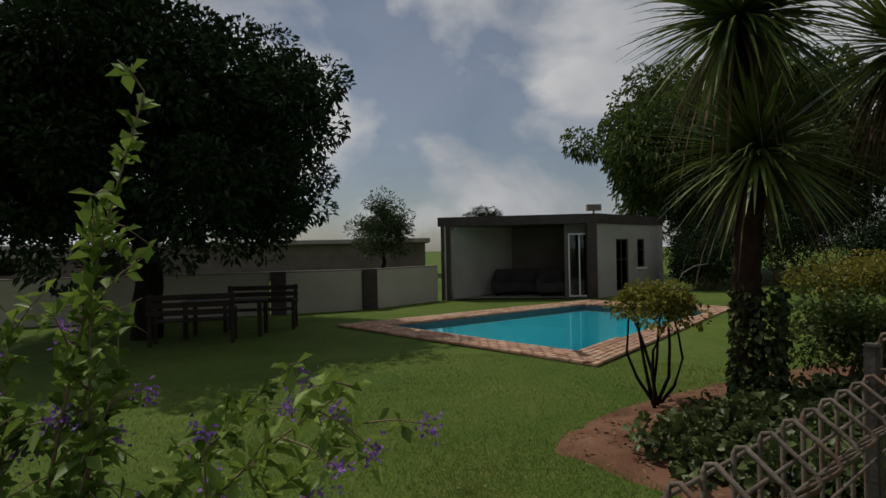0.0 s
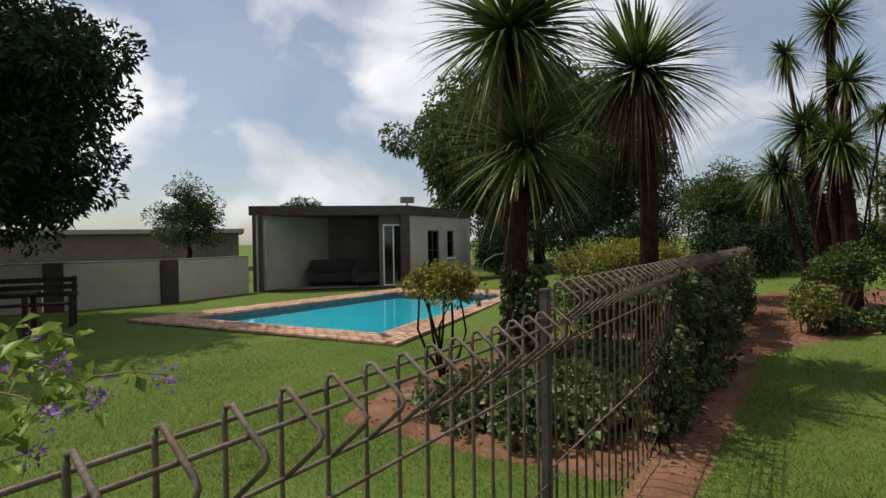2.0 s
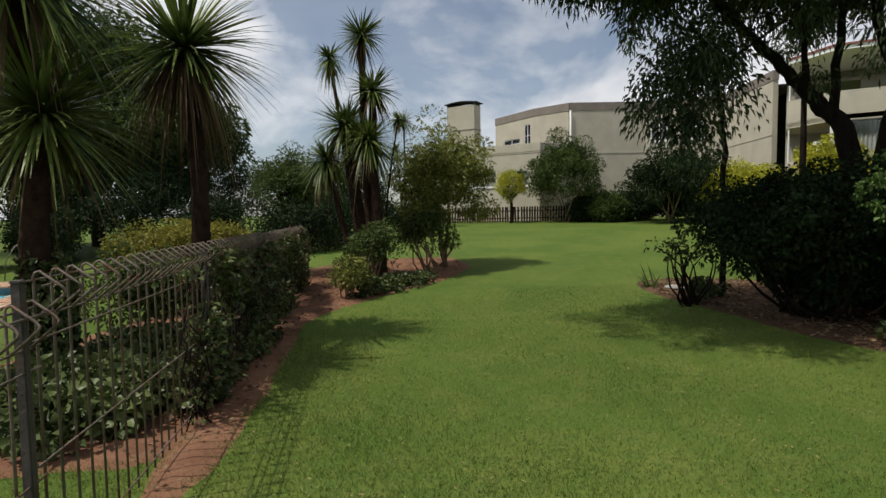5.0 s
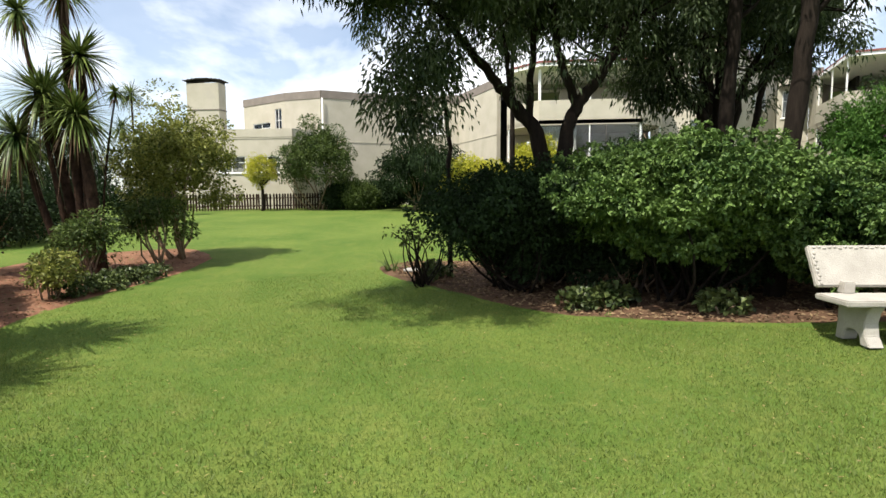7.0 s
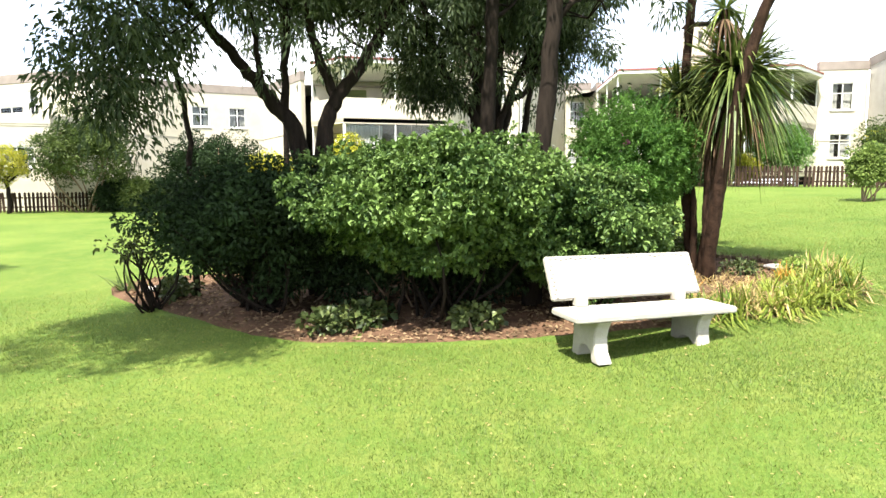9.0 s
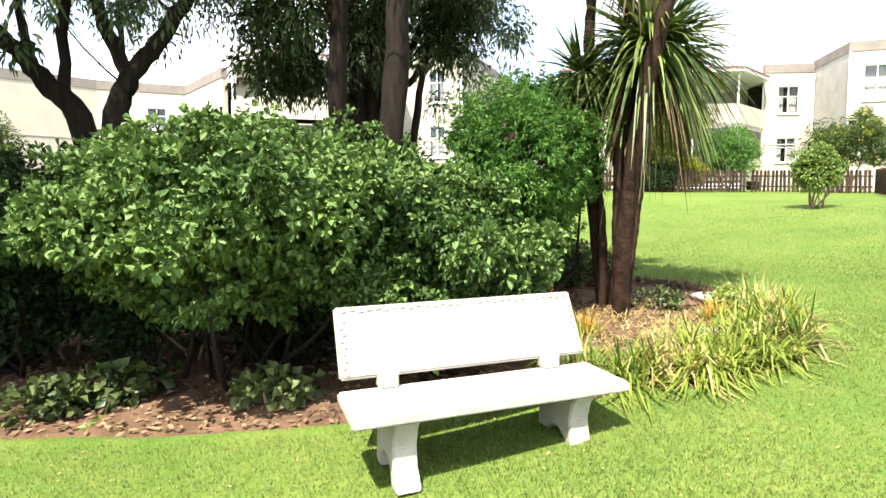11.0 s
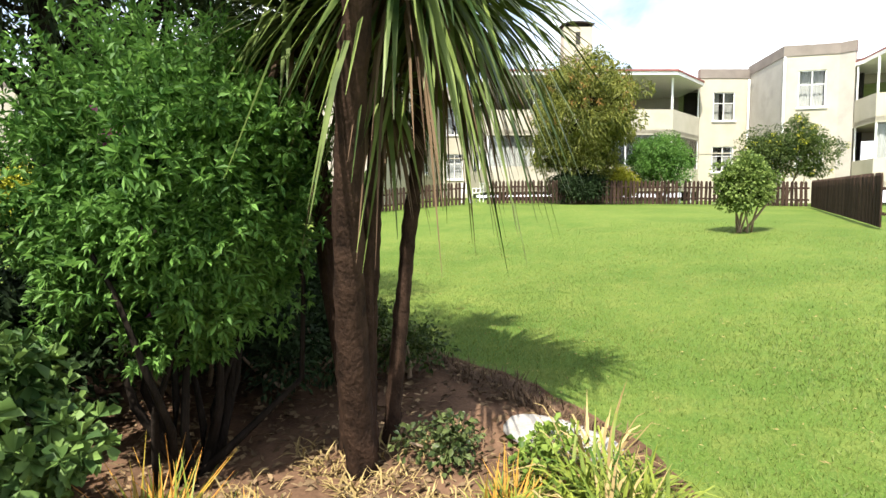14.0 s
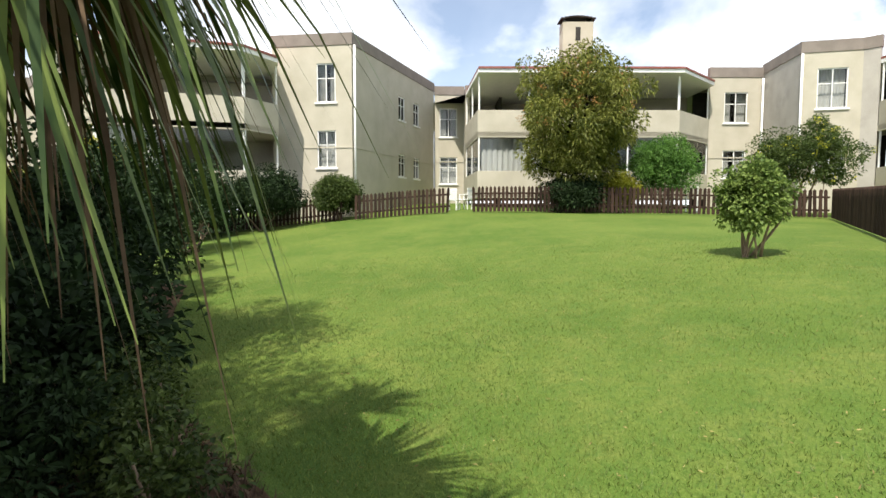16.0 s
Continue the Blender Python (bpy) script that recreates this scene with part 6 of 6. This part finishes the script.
for i, (x, y, r, h) in enumerate(((10.1, -7.75, 0.32, 0.26), (10.7, -7.6, 0.36, 0.3), (11.3, -7.45, 0.36, 0.36), (9.6, -7.95, 0.28, 0.2), (12.1, -7.2, 0.4, 0.4))):
    bush("weedy_shrub", (x, y, gz(x, y) + 0.01), (r, r, h), L_MID, 44, 34, 0.13, 0.05, 0.028, 340 + i, "straggling small-leaved dark weed at the bed's edge", "weedy shrubs", 0.2, 9, "shrub", 0.05)
# more dark foliage, added to deepen the shade behind the flowering shrub
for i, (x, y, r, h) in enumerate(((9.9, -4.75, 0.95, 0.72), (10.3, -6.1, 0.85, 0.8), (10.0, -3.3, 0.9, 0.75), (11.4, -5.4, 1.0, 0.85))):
    bush("understory_shrub", (x, y, gz(x, y) - 0.02), (r, r, h), L_DARK, 70, 110, 0.3, 0.09, 0.045, 400 + i, "dense dark shrub added to fill the shade under the island trees", "understory shrubs", 0.02)
bush("trailing_bush", (9.9, -7.1, gz(9.9, -7.1)), (0.8, 0.6, 0.42), L_DARK, 50, 90, 0.24, 0.07, 0.03, 290, "dark trailing bush behind the palm trunks", "", 0.1)


for i in range(26):
    u = i / 26
    a = Vector((7.9, -8.62)).lerp(Vector((9.3, -8.5)), u * 2) if u < 0.5 else Vector((9.3, -8.5)).lerp(Vector((11.0, -7.85)), u * 2 - 1)
    strap_clump(a + Vector((rng0.normal() * 0.05, rng0.normal() * 0.05 + 0.05)), 90, 0.2, 360 + i, "brown dead grass tuft fringing the bed", L_PALMDRY, "dead grass fringe", "dead_grass_tuft", 0.95, 0.009)


def litter():
    rng = np.random.default_rng(31)
    n = 16000
    x, y = rng.uniform(6.0, 12.5, n), rng.uniform(-8.5, 1.0, n)
    keep = in_outline(BED_ISLAND, x, y)
    x, y = x[keep], y[keep]
    at = np.stack([x, y, ground_z(x, y) + 0.045], 1)
    tagged(leaves("leaf_litter", at, rng.normal(size=(len(x), 3)) * np.array([1, 1, 0.15]), 0.07, 0.03, L_LITTER, None, "", rng, 0.1, 0.05), "dry brown leaf litter on the island bed", "leaf litter", "", "stuff")


litter()
rng_l = np.random.default_rng(91)
lx, ly = rng_l.uniform(1, 14, 9000), rng_l.uniform(2, 9, 9000)
lk = in_outline(BED_PATH, lx, ly) | in_outline(BED_POOL, lx, ly)
lx, ly = lx[lk][:2600], ly[lk][:2600]
tagged(leaves("leaf_litter", np.stack([lx, ly, ground_z(lx, ly) + 0.045], 1), rng_l.normal(size=(len(lx), 3)) * np.array([1, 1, 0.15]), 0.06, 0.028, L_LITTER, None, "", rng_l, 0.1, 0.05), "dry leaf litter on the red earth", "leaf litter", "", "stuff")


# ---- the arching flowering shrub by the fence ----
def arching_shrub():
    rng = np.random.default_rng(9)
    t = thing("arching_shrub", (-1.05, 1.3, -0.15), 0, "arching light green shrub with purple flower sprays", "shrub")
    st = Tubes()
    at, way, fl = [], [], []
    ends = [((0.30, 0.2, 2.12), 0.1), ((0.85, 0.15, 1.27), 0.5), ((0.1, 0.1, 1.5), 0.2), ((-0.2, 0.3, 1.65), 0.25), ((0.62, 0.0, 1.02), 0.5), ((0.55, 0.4, 1.22), 0.5), ((-0.05, -0.15, 1.35), 0.3), ((0.35, -0.1, 0.92), 0.4), ((-0.4, 0.1, 1.5), 0.3), ((0.75, 0.35, 1.12), 0.5), ((-0.3, -0.25, 1.2), 0.2), ((0.3, 0.5, 1.1), 0.4), ((0.05, 0.0, 1.75), 0.15), ((0.2, 0.15, 1.3), 0.3), ((-0.1, 0.2, 1.4), 0.25)]
    for (ex, ey, ez), arch in ends:
        pts = []
        x0, y0 = rng.normal(scale=0.07, size=2)
        for s in np.linspace(0, 1, 14):
            pts.append(np.array([x0 + ex * s ** 1.5, y0 + ey * s ** 1.5, ez * (s + arch * s * (1 - s) * 0.9)]))
        st.add(pts, list(np.linspace(0.009, 0.002, 14)), 5)
        for i in range(3, 14):
            for j in range(12):
                q = pts[i] + (pts[i - 1] - pts[i]) * rng.uniform()
                d = unit(rng.normal(size=(1, 3)))[0] + np.array([0, 0, 0.5]) + (pts[i] - pts[i - 1]) * 4
                at.append(q), way.append(d)
            for tw in range(1 if i > 5 else 0):
                d = unit(rng.normal(size=(1, 3)))[0] * 0.16 + np.array([0.05, 0, 0.02])
                e = pts[i] + d
                st.add([pts[i], pts[i] + d * 0.5 + np.array([0, 0, 0.015]), e], [0.003, 0.0022, 0.0012], 4)
                for j in range(7):
                    at.append(pts[i] + d * rng.uniform(0.2, 1)), way.append(rng.normal(size=3) + np.array([0, 0, 0.4]))
                if ez < 1.6 and rng.uniform() < 0.5:
                    fl.append(e)
    st.link("stem", M_TWIG, t)
    leaves("foliage", np.array(at), np.array(way), 0.068, 0.034, L_VERBENA, t, "", rng)
    fl = np.array(fl)
    f_at = (fl[:, None, :] + rng.normal(scale=0.019, size=(len(fl), 34, 3))).reshape(-1, 3)
    leaves("flower_spray", f_at, rng.normal(size=(len(f_at), 3)), 0.017, 0.014, L_PURPLE, t, "small purple flowers", rng)


arching_shrub()


# ---- the grass ----
def grass():
    rng = np.random.default_rng(2)
    # thickest along the walked strip of lawn, thinner with distance; a second patch beyond the fence
    n, n2 = 760000, 140000
    u = rng.uniform(0, 1, n)
    r = 9.5 * rng.uniform(0, 1, n) ** 0.75
    a = rng.uniform(0, 2 * math.pi, n)
    r2, a2 = 5.0 * rng.uniform(0, 1, n2) ** 0.7, rng.uniform(0, 2 * math.pi, n2)
    x = np.concatenate([1.0 + 8.5 * u + r * np.cos(a), 0.2 + r2 * np.cos(a2)])
    y = np.concatenate([-0.5 - 9.5 * u + r * np.sin(a), 3.6 + r2 * np.sin(a2)])
    lap = rng.uniform(0.0, 0.12, len(x))
    k = ~in_outline([tuple(p) for p in POOL_OUT], x, y)
    for o in (BED_ISLAND, BED_PATH, BED_POOL):
        k &= ~(in_outline(o, x + lap, y + lap) & in_outline(o, x - lap, y - lap) & in_outline(o, x + lap, y - lap) & in_outline(o, x - lap, y + lap))
    x, y = x[k], y[k]
    order = rng.permutation(len(x))
    x, y = x[order], y[order]
    z = ground_z(x, y)
    n = len(x)
    h = rng.uniform(0.01, 0.034, n)
    lean = rng.normal(scale=0.55, size=(n, 2)) * h[:, None]
    t = rng.uniform(0, math.pi, n)
    w = rng.uniform(0.002, 0.0045, n)
    dx, dy = np.cos(t) * w, np.sin(t) * w
    v = np.stack([np.stack([x - dx, y - dy, z - 0.004], 1), np.stack([x + dx, y + dy, z - 0.004], 1), np.stack([x + lean[:, 0], y + lean[:, 1], z + h], 1)], 1).reshape(-1, 3)
    f = np.arange(n * 3).reshape(-1, 3)
    tagged(fast_mesh("grass", v, f, M_BLADE), "short mown green grass blades", "grass", "", "stuff")
    # dry clippings and small fallen leaves on the turf
    m = 7500
    c_at = np.stack([x[:m], y[:m], z[:m] + 0.022], 1)
    tagged(leaves("grass_clippings", c_at, rng.normal(size=(m, 3)) * np.array([1, 1, 0.2]), 0.03, 0.007, L_DRYGRASS, None, "", rng, 0.1, 0.05), "pale dry clippings and small fallen leaves on the lawn", "clippings", "", "stuff")


grass()
